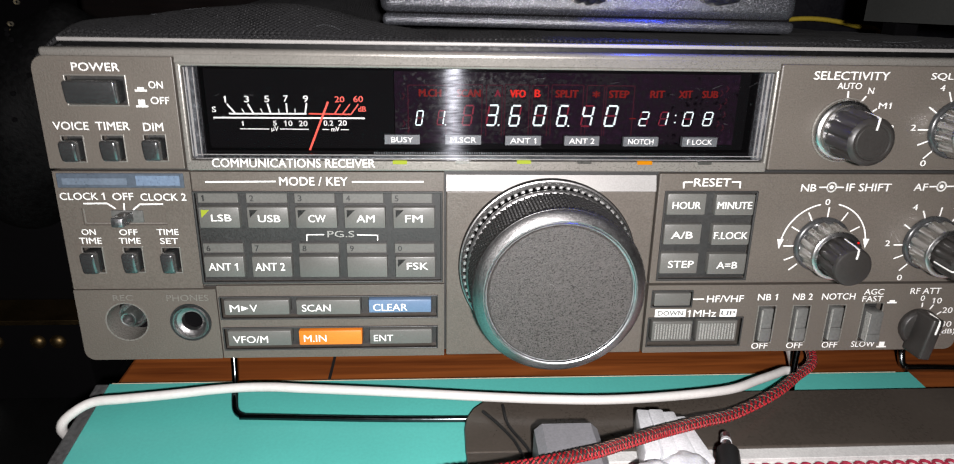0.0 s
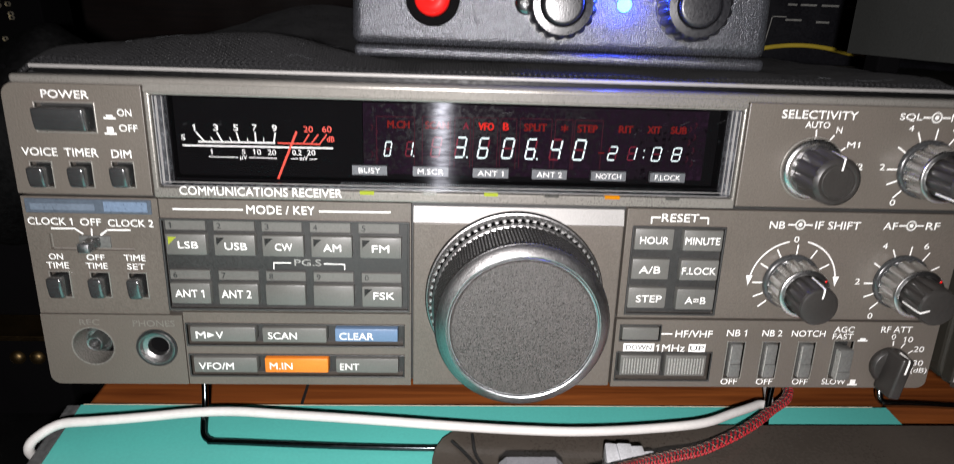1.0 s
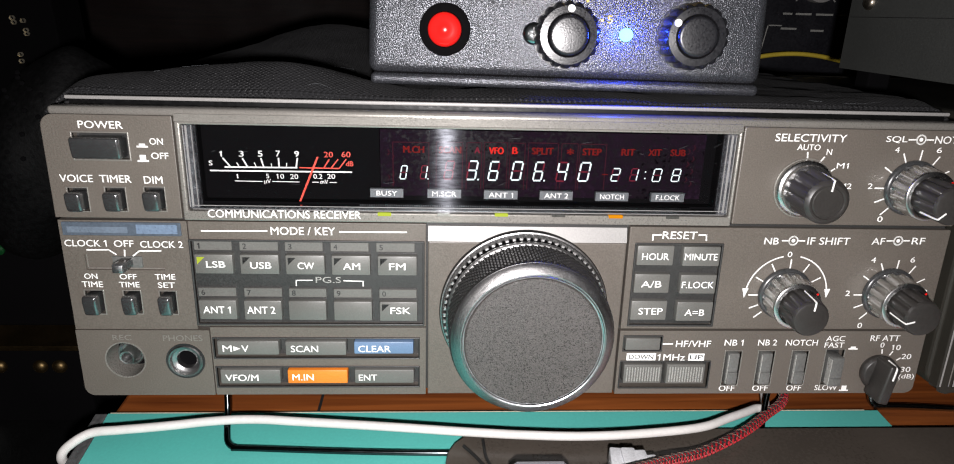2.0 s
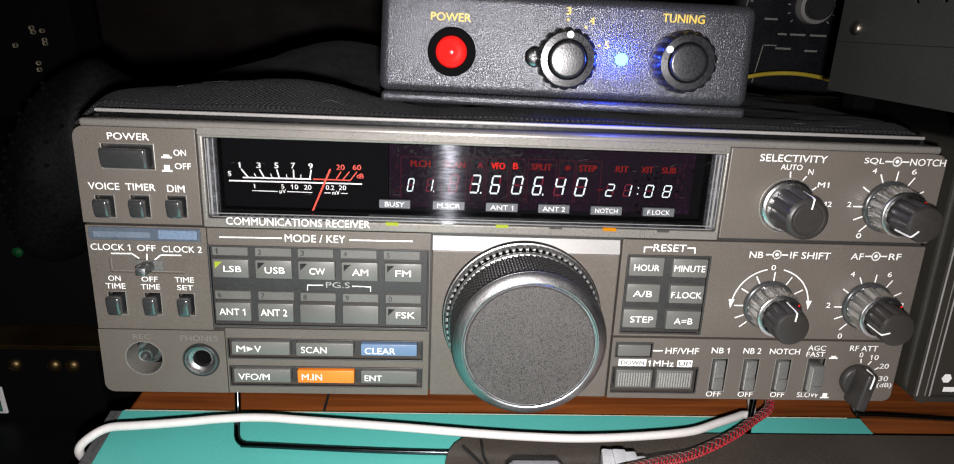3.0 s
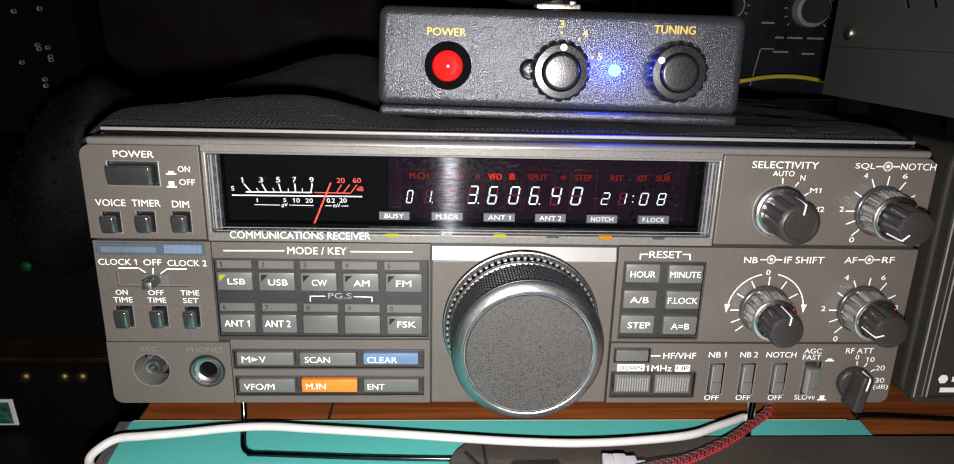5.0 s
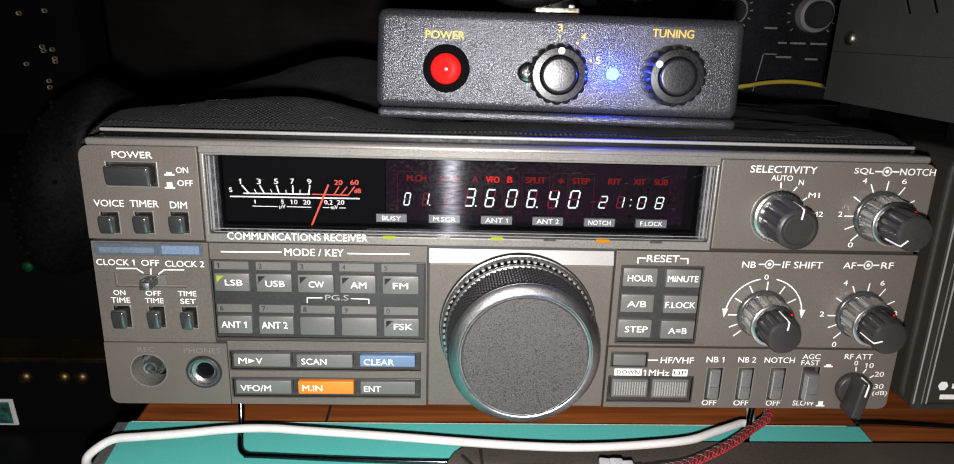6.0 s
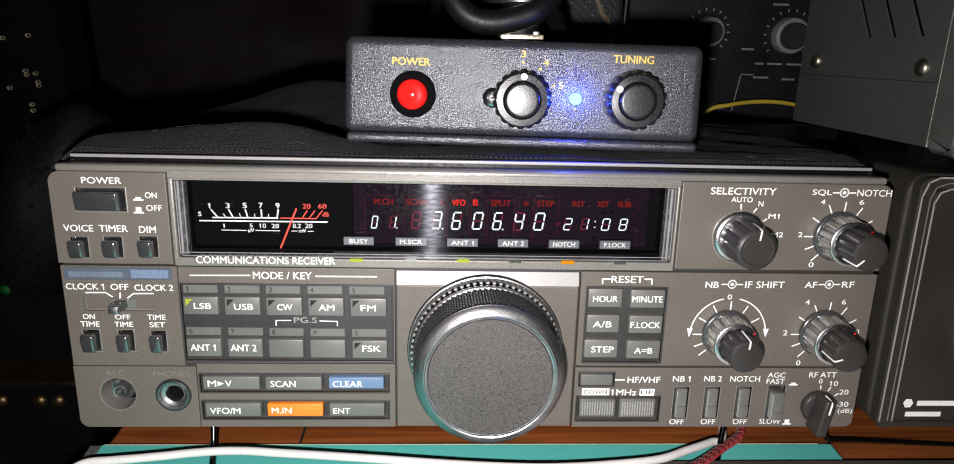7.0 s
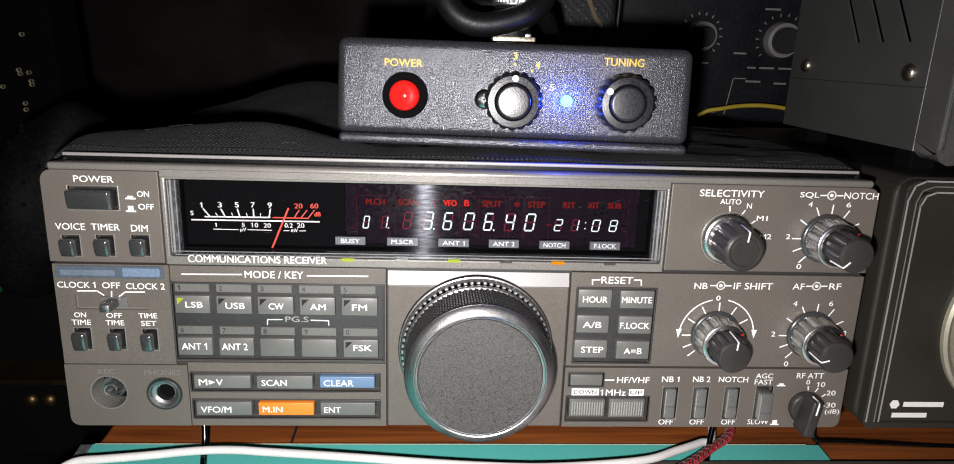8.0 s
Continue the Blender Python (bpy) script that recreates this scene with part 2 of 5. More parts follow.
def window_sheet():
    """Clear scratched acrylic: it lets the light through and smears what it mirrors upwards and downwards."""
    m = bpy.data.materials.new("scratched_clear_acrylic")
    m.use_nodes = True
    n, l = m.node_tree.nodes, m.node_tree.links
    n.remove(n["Principled BSDF"])
    clear, gloss, smear, mix, add = n.new("ShaderNodeBsdfTransparent"), n.new("ShaderNodeBsdfAnisotropic"), n.new("ShaderNodeBsdfAnisotropic"), n.new("ShaderNodeMixShader"), n.new("ShaderNodeMixShader")
    clear.inputs["Color"].default_value = (0.93, 0.93, 0.94, 1)
    gloss.inputs["Roughness"].default_value = 0.03
    smear.inputs["Roughness"].default_value, smear.inputs["Anisotropy"].default_value = 0.2, 0.8
    smear.inputs["Color"].default_value = (0.86, 0.9, 1, 1)
    ax = n.new("ShaderNodeCombineXYZ")
    ax.inputs[0].default_value = 1.0
    l.new(ax.outputs["Vector"], smear.inputs["Tangent"])
    mix.inputs["Fac"].default_value = 0.05
    co, sq, t, r = n.new("ShaderNodeTexCoord"), n.new("ShaderNodeMapping"), n.new("ShaderNodeTexNoise"), n.new("ShaderNodeMapRange")
    sq.inputs["Scale"].default_value = (260, 260, 1500)
    sq.inputs["Rotation"].default_value = (0, 0.12, 0)
    t.inputs["Scale"].default_value, t.inputs["Detail"].default_value = 1.0, 5
    r.inputs["From Min"].default_value, r.inputs["From Max"].default_value = 0.35, 0.75
    r.inputs["To Min"].default_value, r.inputs["To Max"].default_value = 0.0014, 0.0052
    l.new(co.outputs["Object"], sq.inputs["Vector"]), l.new(sq.outputs["Vector"], t.inputs["Vector"])
    l.new(t.outputs["Fac"], r.inputs["Value"]), l.new(r.outputs["Result"], add.inputs["Fac"])
    l.new(clear.outputs["BSDF"], mix.inputs[1]), l.new(gloss.outputs["BSDF"], mix.inputs[2])
    l.new(mix.outputs["Shader"], add.inputs[1]), l.new(smear.outputs["BSDF"], add.inputs[2])
    l.new(add.outputs["Shader"], n["Material Output"].inputs["Surface"])
    return m


SHEET = window_sheet()


# ---- mesh tools (millimetres; y runs into the picture, -y towards the viewer) ----
def part(name, bm, material, parent, label="", smooth=0, keep=False):
    """Links a bmesh in millimetres as one mesh object under a thing or a part."""
    bmesh.ops.recalc_face_normals(bm, faces=bm.faces)
    bm.transform(Matrix.Scale(K, 4))
    me = bpy.data.meshes.new(name)
    bm.to_mesh(me)
    bm.free()
    me.materials.append(material)
    if smooth:
        me.shade_smooth()
        me.set_sharp_from_angle(angle=radians(smooth))
    ob = new(name, me)
    ob.parent = parent
    if label:
        tagged(ob, label)
    return ob


def thing(name, m, label, category, group="", kind=""):
    ob = new(name)
    ob.matrix_world = m
    ob.empty_display_size = 0.01
    return tagged(ob, label, category, group, kind)


def box(x0, x1, y0, y1, z0, z1, bev=0.3, seg=2, bm=None):
    own = bmesh.new()
    bmesh.ops.create_cube(own, size=1.0)
    own.transform(Matrix.Translation(((x0 + x1) / 2, (y0 + y1) / 2, (z0 + z1) / 2)) @ Matrix.Diagonal((x1 - x0, y1 - y0, z1 - z0, 1)))
    if bev:
        bmesh.ops.bevel(own, geom=own.edges[:], offset=bev, segments=seg, affect="EDGES", profile=0.5)
    if bm is None:
        return own
    return merge(bm, own)


def merge(bm, other):
    me = bpy.data.meshes.new("joined")
    other.to_mesh(me)
    other.free()
    bm.from_mesh(me)
    bpy.data.meshes.remove(me)
    return bm


def plate(x0, x1, z0, z1, y0, y1, holes=(), rounds=(), corners=(), radius=3.0):
    """A panel with square holes (x0, x1, z0, z1) and round ones (x, z, r) right through it; corners: which of its own are rounded."""
    squares = [(x - 1.2 * r, x + 1.2 * r, z - 1.2 * r, z + 1.2 * r) for x, z, r in rounds]
    gaps = list(holes) + squares
    xs = sorted({x0, x1, *[v for g in gaps for v in g[:2]]})
    zs = sorted({z0, z1, *[v for g in gaps for v in g[2:]]})
    bm = bmesh.new()
    made = {}

    def vert(x, y, z):
        key = (round(x, 4), round(y, 4), round(z, 4))
        if key not in made:
            made[key] = bm.verts.new((x, y, z))
        return made[key]

    def inside(i, j, some):
        if not (0 <= i < len(xs) - 1 and 0 <= j < len(zs) - 1):
            return True
        x, z = (xs[i] + xs[i + 1]) / 2, (zs[j] + zs[j + 1]) / 2
        return any(a < x < b and c < z < d for a, b, c, d in some)

    for i in range(len(xs) - 1):
        for j in range(len(zs) - 1):
            if inside(i, j, gaps):
                continue
            a, b, c, d = xs[i], xs[i + 1], zs[j], zs[j + 1]
            for y in (y0, y1):
                bm.faces.new([vert(a, y, c), vert(b, y, c), vert(b, y, d), vert(a, y, d)])
            for di, dj, p, q in ((-1, 0, (a, c), (a, d)), (1, 0, (b, c), (b, d)), (0, -1, (a, c), (b, c)), (0, 1, (a, d), (b, d))):
                if inside(i + di, j + dj, holes):
                    bm.faces.new([vert(p[0], y0, p[1]), vert(q[0], y0, q[1]), vert(q[0], y1, q[1]), vert(p[0], y1, p[1])])
    for (x, z, r), (a, b, c, d) in zip(rounds, squares):
        n = 32
        ring, rim = [], []
        for k in range(n):
            t = 2 * math.pi * (k + 0.5) / n
            u, v = math.cos(t), math.sin(t)
            s = 1.2 * r / max(abs(u), abs(v))
            ring.append((x + r * u, z + r * v))
            rim.append((x + s * u, z + s * v))
        for k in range(n):
            m = (k + 1) % n
            for y in (y0, y1):
                bm.faces.new([vert(ring[k][0], y, ring[k][1]), vert(ring[m][0], y, ring[m][1]), vert(rim[m][0], y, rim[m][1]), vert(rim[k][0], y, rim[k][1])])
                if (rim[k][0] - rim[m][0]) * (rim[k][1] - rim[m][1]):
                    cx, cz = (a if rim[k][0] < x else b), (c if rim[k][1] < z else d)
                    bm.faces.new([vert(rim[k][0], y, rim[k][1]), vert(rim[m][0], y, rim[m][1]), vert(cx, y, cz)])
            bm.faces.new([vert(ring[k][0], y0, ring[k][1]), vert(ring[m][0], y0, ring[m][1]), vert(ring[m][0], y1, ring[m][1]), vert(ring[k][0], y1, ring[k][1])])
    if corners:
        spots = [(x0 if "l" in s else x1, z0 if "b" in s else z1) for s in corners]
        edges = [e for e in bm.edges if abs(e.verts[0].co.x - e.verts[1].co.x) < 1e-6 and abs(e.verts[0].co.z - e.verts[1].co.z) < 1e-6
                 and any(abs(e.verts[0].co.x - x) < 1e-4 and abs(e.verts[0].co.z - z) < 1e-4 for x, z in spots)]
        bmesh.ops.bevel(bm, geom=edges, offset=radius, segments=5, affect="EDGES", profile=0.5)
    return bm


def softened(ob, width=0.35):
    mod = ob.modifiers.new("edges", "BEVEL")
    mod.width, mod.segments, mod.limit_method, mod.angle_limit = width * K, 2, "ANGLE", radians(50)
    return ob


def lathe(x, z, profile, n=48, flutes=0, depth=0.0, fluted=(), hollow=False, sag=0.0, veer=0.0):
    """Turns (radius, distance from the panel) rows round an axis that points at the viewer; sag, veer: how far its shaft droops and turns aside."""
    bm = bmesh.new()
    rows = []
    for k, (r, out) in enumerate(profile):
        row = []
        for i in range(n):
            t = 2 * math.pi * i / n
            q = r
            if k in fluted:
                q = r * (1 - depth * (0.5 + 0.5 * math.cos(flutes * t)) ** 2)
            row.append(bm.verts.new((x + veer * out + q * math.cos(t), -out, z - sag * out + q * math.sin(t))))
        rows.append(row)
    for a, b in zip(rows, rows[1:]):
        for i in range(n):
            bm.faces.new([a[i], a[(i + 1) % n], b[(i + 1) % n], b[i]])
    bm.faces.new(rows[0])
    if not hollow:
        bm.faces.new(rows[-1])
    return bm


def tube(points, r, n=10, steps=6, bm=None, twist=None):
    """A cable along a smooth line through the points. twist: (radius, turns, phase), to wind it round that line."""
    p = [Vector(q) for q in points]
    p = [2 * p[0] - p[1], *p, 2 * p[-1] - p[-2]]
    line = []
    for a, b, c, d in zip(p, p[1:], p[2:], p[3:]):
        for k in range(steps):
            t = k / steps
            line.append(0.5 * (2 * b + (c - a) * t + (2 * a - 5 * b + 4 * c - d) * t * t + (3 * b - a - 3 * c + d) * t ** 3))
    line.append(p[-2])
    bm = bm or bmesh.new()
    side = Vector((0, 0, 1))
    rows, spine = [], []
    for i, q in enumerate(line):
        way = (line[min(i + 1, len(line) - 1)] - line[max(i - 1, 0)]).normalized()
        u = way.cross(side)
        if u.length < 0.05:
            u = way.cross(Vector((0, 1, 0)))
        u.normalize()
        v = u.cross(way)
        if twist:
            a = 2 * math.pi * (twist[1] * i / (len(line) - 1) + twist[2])
            q = q + twist[0] * (math.cos(a) * u + math.sin(a) * v)
        spine.append(q)
        rows.append([bm.verts.new(q + r * (math.cos(2 * math.pi * k / n) * u + math.sin(2 * math.pi * k / n) * v)) for k in range(n)])
    for a, b in zip(rows, rows[1:]):
        for k in range(n):
            bm.faces.new([a[k], a[(k + 1) % n], b[(k + 1) % n], b[k]])
    bm.faces.new(rows[0]), bm.faces.new(rows[-1])
    return bm


def words(text, x, z, w, h, parent, ink=INK, out=0.08, heavy=0.006, lean=0.0, name="lettering"):
    """Printed words in the built-in font, fitted to a width and a height in the panel's plane."""
    cu = bpy.data.curves.new("words", "FONT")
    cu.body, cu.size, cu.offset, cu.resolution_u, cu.shear = text, 1.0, 0.0, 3, lean
    ob = bpy.data.objects.new("words", cu)
    scene.collection.objects.link(ob)
    me = bpy.data.meshes.new_from_object(ob.evaluated_get(bpy.context.evaluated_depsgraph_get()))
    bpy.data.objects.remove(ob)
    bpy.data.curves.remove(cu)
    w, h = 0.98 * w, 0.9 * h
    if text == "1":
        w = 0.22 * h
    bm = bmesh.new()
    bm.from_mesh(me)
    bpy.data.meshes.remove(me)
    xs, ys = [v.co.x for v in bm.verts], [v.co.y for v in bm.verts]
    a, b, c, d = min(xs), max(xs), min(ys), max(ys)
    for v in bm.verts:
        v.co = (x + ((v.co.x - a) / (b - a) - 0.5) * w, -out, z + ((v.co.y - c) / (d - c) - 0.5) * h)
    if text.endswith("1") or text.startswith("1"):          # the figure one gets its flag
        s, top = (0.125 if len(text) > 1 else 0.16) * h, z + h / 2
        u = x + w / 2 - s if text.endswith("1") else x - w / 2 + 0.02 * h
        bm.faces.new([bm.verts.new((a, -out, b)) for a, b in ((u + 0.3 * s, top), (u - 0.24 * h, top - 0.2 * h), (u - 0.24 * h, top - 0.32 * h), (u + 0.3 * s, top - 0.2 * h))])
    # bold strokes: the same letters again, a hair to each side
    for step, (dx, dz) in enumerate(((heavy * 2.2, 0), (-heavy * 2.2, 0), (0, heavy * 1.6))):
        again = bm.copy() if step == 0 else first.copy()
        if step == 0:
            first = bm.copy()
        for v in again.verts:
            v.co += Vector((dx * h, -0.006 * (step + 1), dz * h))
        merge(bm, again)
    first.free()
    return part(name, bm, ink, parent)


def lines(runs, wide, out=0.08, bm=None):
    """Flat printed strokes: runs of (x, z) corners."""
    bm = bm or bmesh.new()
    for run in runs:
        for (a, b), (c, d) in zip(run, run[1:]):
            u = Vector((c - a, d - b)).normalized() * wide / 2
            e = u * 0.9
            q = [(a - e.x - u.y, b - e.y + u.x), (a - e.x + u.y, b - e.y - u.x), (c + e.x + u.y, d + e.y - u.x), (c + e.x - u.y, d + e.y + u.x)]
            front = [bm.verts.new((s, -out, t)) for s, t in q]
            back = [bm.verts.new((s, -out + 0.06, t)) for s, t in q]
            bm.faces.new(front)
            for k in range(4):
                bm.faces.new([front[k], front[(k + 1) % 4], back[(k + 1) % 4], back[k]])
    return bm


def stroke(run, wide, out=0.08):
    """One unbroken printed stroke along a curve of (x, z) points."""
    bm, rows = bmesh.new(), []
    for i, (x, z) in enumerate(run):
        (a, b), (c, d) = run[max(i - 1, 0)], run[min(i + 1, len(run) - 1)]
        u = Vector((c - a, d - b)).normalized() * wide / 2
        rows.append([bm.verts.new((x + s * u.y, -out + t, z - s * u.x)) for s, t in ((-1, 0), (1, 0), (1, 0.06), (-1, 0.06))])
    for a, b in zip(rows, rows[1:]):
        for k in range(4):
            bm.faces.new([a[k], a[(k + 1) % 4], b[(k + 1) % 4], b[k]])
    return bm


def bars(x, z, w, h, bm=None, out=0.08):
    return box(x - w / 2, x + w / 2, -out, -out + 0.06, z - h / 2, z + h / 2, 0, bm=bm)


# ---- setting (world metres times 1000) ----
FLAT = Matrix.Identity(4)


def setting(name, bm, material, label):
    return tagged(part(name, bm, material, None, label), kind="structure")


setting("desk_top", box(-15, 900, -500, 600, -40, -3, 1.5), WOOD, "orange-brown stained timber desk top under the radio gear")
setting("low_table", box(-900, -16, -500, 600, -80, -60, 2), DEEPBLACK, "matt black lower table top beside the desk")
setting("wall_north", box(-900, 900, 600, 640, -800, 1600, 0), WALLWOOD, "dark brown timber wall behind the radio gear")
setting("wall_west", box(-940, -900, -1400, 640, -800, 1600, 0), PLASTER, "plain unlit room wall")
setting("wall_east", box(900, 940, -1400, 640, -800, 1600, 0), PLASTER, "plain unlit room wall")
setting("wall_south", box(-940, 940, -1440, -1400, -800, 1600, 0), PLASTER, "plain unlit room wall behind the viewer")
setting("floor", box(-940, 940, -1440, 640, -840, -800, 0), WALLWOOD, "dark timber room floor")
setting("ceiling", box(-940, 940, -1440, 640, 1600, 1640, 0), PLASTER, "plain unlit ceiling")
joint = box(62.5, 63.6, -3, 140, -3.6, -2.85, 0)
part("board_joint", joint, BLACK, bpy.data.objects["desk_top"])

# ---- the receiver ----
radio = thing("communications_receiver", RACK, "grey-brown shortwave receiver with many keys and a large tuning dial", "radio receiver")

part("case", box(1.5, 266.5, 9, 268, 1.5, 90.5, 1.2), CASE, radio, "dark painted steel case", 40)

# upper row of the front panel
POWER_HOLE = (15.26, 79.09, 14.96, 7.36)
UL = [(6.92, 63.61, 5.43, 6.80), (17.42, 63.80, 5.46, 6.81), (28.36, 64.00, 5.48, 6.83)]


def hole(b, grow=0.0):
    x, z, w, h = b
    return (x - w / 2 - grow, x + w / 2 + grow, z - h / 2 - grow, z + h / 2 + grow)


softened(part("panel_section", plate(-0.4, 35.3, 58.2, 87.8, 0, 4, [hole(POWER_HOLE), *[hole(b) for b in UL]], (), ["lt"], 3.5), PAINT, radio))
softened(part("panel_section", plate(198.3, 268.2, 58.4, 87.8, 0, 4, (), (), ["rt"], 3.5), PAINT, radio))
WIN = (37.3, 196.9, 60.6, 85.6)
softened(part("window_surround", plate(35.9, 197.8, 57.8, 86.4, -0.3, 4, [WIN]), PAINT_LIGHT, radio, "satin grey surround of the display window"), 0.5)
bevel = bmesh.new()
for x in (35.9, 197.8):
    for y, z in ((-0.3, 86.4), (0.35, 88.4), (4, 88.4), (4, 86.4)):
        bevel.verts.new((x, y, z))
bevel.verts.ensure_lookup_table()
for q in ((0, 1, 5, 4), (1, 2, 6, 5), (2, 3, 7, 6), (3, 0, 4, 7), (0, 1, 2, 3), (4, 5, 6, 7)):
    bevel.faces.new([bevel.verts[i] for i in q])
part("surround_bevel", bevel, PAINT_LIGHT, radio, "pale sloping upper edge of the window surround")
part("top_trim", box(1.2, 266.8, 1.2, 8.5, 87.4, 89.9, 1.0, 3), PAINT_LIGHT, radio, "pale satin metal strip", 40)
part("cover_lip", box(3.5, 264.5, 8.8, 12.5, 88.5, 91.5, 0.3, 2), DEEPBLACK, radio, "", 40)
part("lip_edge", box(3.0, 265.0, 7.6, 10.2, 91.1, 92.2, 0.35, 2), BAND, radio, "bright bare metal edge of the top cover", 40)
part("top_cover", box(3.0, 265, 12.5, 266, 89.5, 91.6, 0.4, 2), CASE, radio)

# lower row
CLOCK_HOLE = (17.18, 44.48, 22.68, 4.81)
LL = [(7.09, 31.88, 5.23, 7.50), (18.16, 31.89, 4.87, 7.31), (28.60, 31.78, 4.70, 7.33)]
JACKS = [((13.45, 12.58), 5.8), ((31.57, 12.22), 5.4)]
softened(part("panel_section", plate(-0.1, 36.2, 22.9, 57.4, 0.2, 4, [hole(CLOCK_HOLE), *[hole(b) for b in LL]]), PAINT, radio))
part("panel_backing", plate(1, 267, 1, 87.4, 2.6, 8.9, [(37.3, 196.9, 60.6, 85.6)], [(x, z, r) for (x, z), r in JACKS]), DARK_PAINT, radio)
softened(part("jack_panel", plate(-0.2, 39.6, 0.2, 22.6, 0, 4, (), [(x, z, r) for (x, z), r in JACKS], ["lb"], 3.0), PAINT, radio))
KEY_FIELD = (36.9, 104.9, 25.0, 51.4)
softened(part("keypad_frame", plate(36.5, 105.9, 24.0, 57.4, 0.1, 4, [KEY_FIELD]), PAINT, radio))
ROWS_HOLE = [(72.15, 16.61, 62.90, 6.53), (72.19, 6.60, 62.74, 6.67)]
softened(part("key_row_frame", plate(39.9, 105.9, 0.2, 23.6, 0.1, 4, [hole(b) for b in ROWS_HOLE]), PAINT, radio))
softened(part("dial_panel", plate(106.5, 166.8, 0.2, 51.8, 0.3, 4), PAINT, radio))
slope = bmesh.new()
for x in (106.5, 166.8):
    for y, z in ((0.3, 51.9), (1.55, 56.4), (5, 56.4), (5, 51.9)):
        slope.verts.new((x, y, z))
slope.verts.ensure_lookup_table()
for q in ((0, 1, 5, 4), (1, 2, 6, 5), (2, 3, 7, 6), (3, 0, 4, 7), (0, 1, 2, 3), (4, 5, 6, 7)):
    slope.faces.new([slope.verts[i] for i in q])
part("sloping_band", slope, BAND, radio, "pale sloping band above the tuning dial")
part("panel_seam", box(106.0, 267.5, 2.0, 4, 56.5, 57.9, 0), DARK_PAINT, radio)
RESET_FIELD = (169.9, 196.3, 25.0, 51.6)
softened(part("panel_section", plate(167.4, 268.2, 23.4, 57.2, 0.1, 4, [RESET_FIELD]), PAINT, radio))
HF_HOLE = (175.00, 18.40, 11.96, 4.83)
MHZ_HOLE = (183.20, 7.24, 29.06, 9.20)
TOGGLES = [(205.16, 9.56, 5.25, 12.27), (216.13, 9.61, 5.28, 12.30), (227.37, 9.66, 5.30, 12.34), (238.96, 9.94, 6.00, 12.84)]
softened(part("panel_section", plate(167.4, 268.2, 0.2, 22.8, 0, 4, [hole(HF_HOLE), hole(MHZ_HOLE), *[hole(b) for b in TOGGLES]], (), ["rb"], 3.0), PAINT, radio))
for b in (POWER_HOLE, HF_HOLE, MHZ_HOLE, *ROWS_HOLE):
    a, c, d, e = hole(b, 0.45)
    softened(part("key_surround", plate(a, c, d, e, -0.35, 1.0, [hole(b)]), DARK_PAINT if b is not POWER_HOLE else PAINT_LIGHT, radio), 0.2)
for edge in (KEY_FIELD, RESET_FIELD):
    a, c, d, e = edge
    softened(part("key_surround", plate(a - 0.6, c + 0.6, d - 0.6, e + 0.6, -0.4, 1.0, [edge]), DARK_PAINT, radio), 0.2)
    part("key_field", box(a, c, 1.0, 2.7, d, e, 0), DARK_PAINT, radio)


PALEGREY = surface("pale_ribbed_plastic", (0.3, 0.3, 0.28), 0.4, fine=(3000, 0.5), bump=(3000, 0.4))


def key(b, out, material, text="", tb=None, ink=INK, bev=0.35, corner=None, lit=False, name="key", label=""):
    """A key cap standing out of its field, with its lettering."""
    x, z, w, h = b
    ob = part(name, box(x - w / 2, x + w / 2, -out, 2.7, z - h / 2, z + h / 2, bev, 2), material, radio, label, 40)
    if text:
        tx, tz, tw, th = tb
        words(text, tx, tz, tw, th, ob, ink, out + 0.07)
    if corner:
        cx, cz, s = corner
        bm = bmesh.new()
        bm.faces.new([bm.verts.new(q) for q in ((cx - s, -out - 0.08, cz + s), (cx + s, -out - 0.08, cz + s), (cx - s, -out - 0.08, cz - s))])
        bmesh.ops.solidify(bm, geom=bm.faces[:], thickness=0.05)
        part("mode_lamp", bm, LED_GREEN if lit else DARK_PAINT, ob, "lit yellow-green corner lamp" if lit else "")
    return ob


def pushbutton(b, out, name="push_button"):
    """A narrow glossy button that stands out of its slot; its front slopes back towards its foot."""
    x, z, w, h = b
    foot, tall = z - h / 2 + 0.15, h - 1.0
    bm = box(x - w / 2 + 0.2, x + w / 2 - 0.75, -out, 2.7, foot, foot + tall, 0.85, 4)
    bmesh.ops.subdivide_edges(bm, edges=[e for e in bm.edges if abs(e.verts[0].co.z - e.verts[1].co.z) > 2], cuts=6)
    for v in bm.verts:
        if v.co.y < -1:
            k = (v.co.z - foot) / tall
            v.co.y += 1.1 * (1 - k) ** 2 + 0.25 * k * k
    return part(name, bm, BUTTON, radio, "glossy dark grey push button", 60)


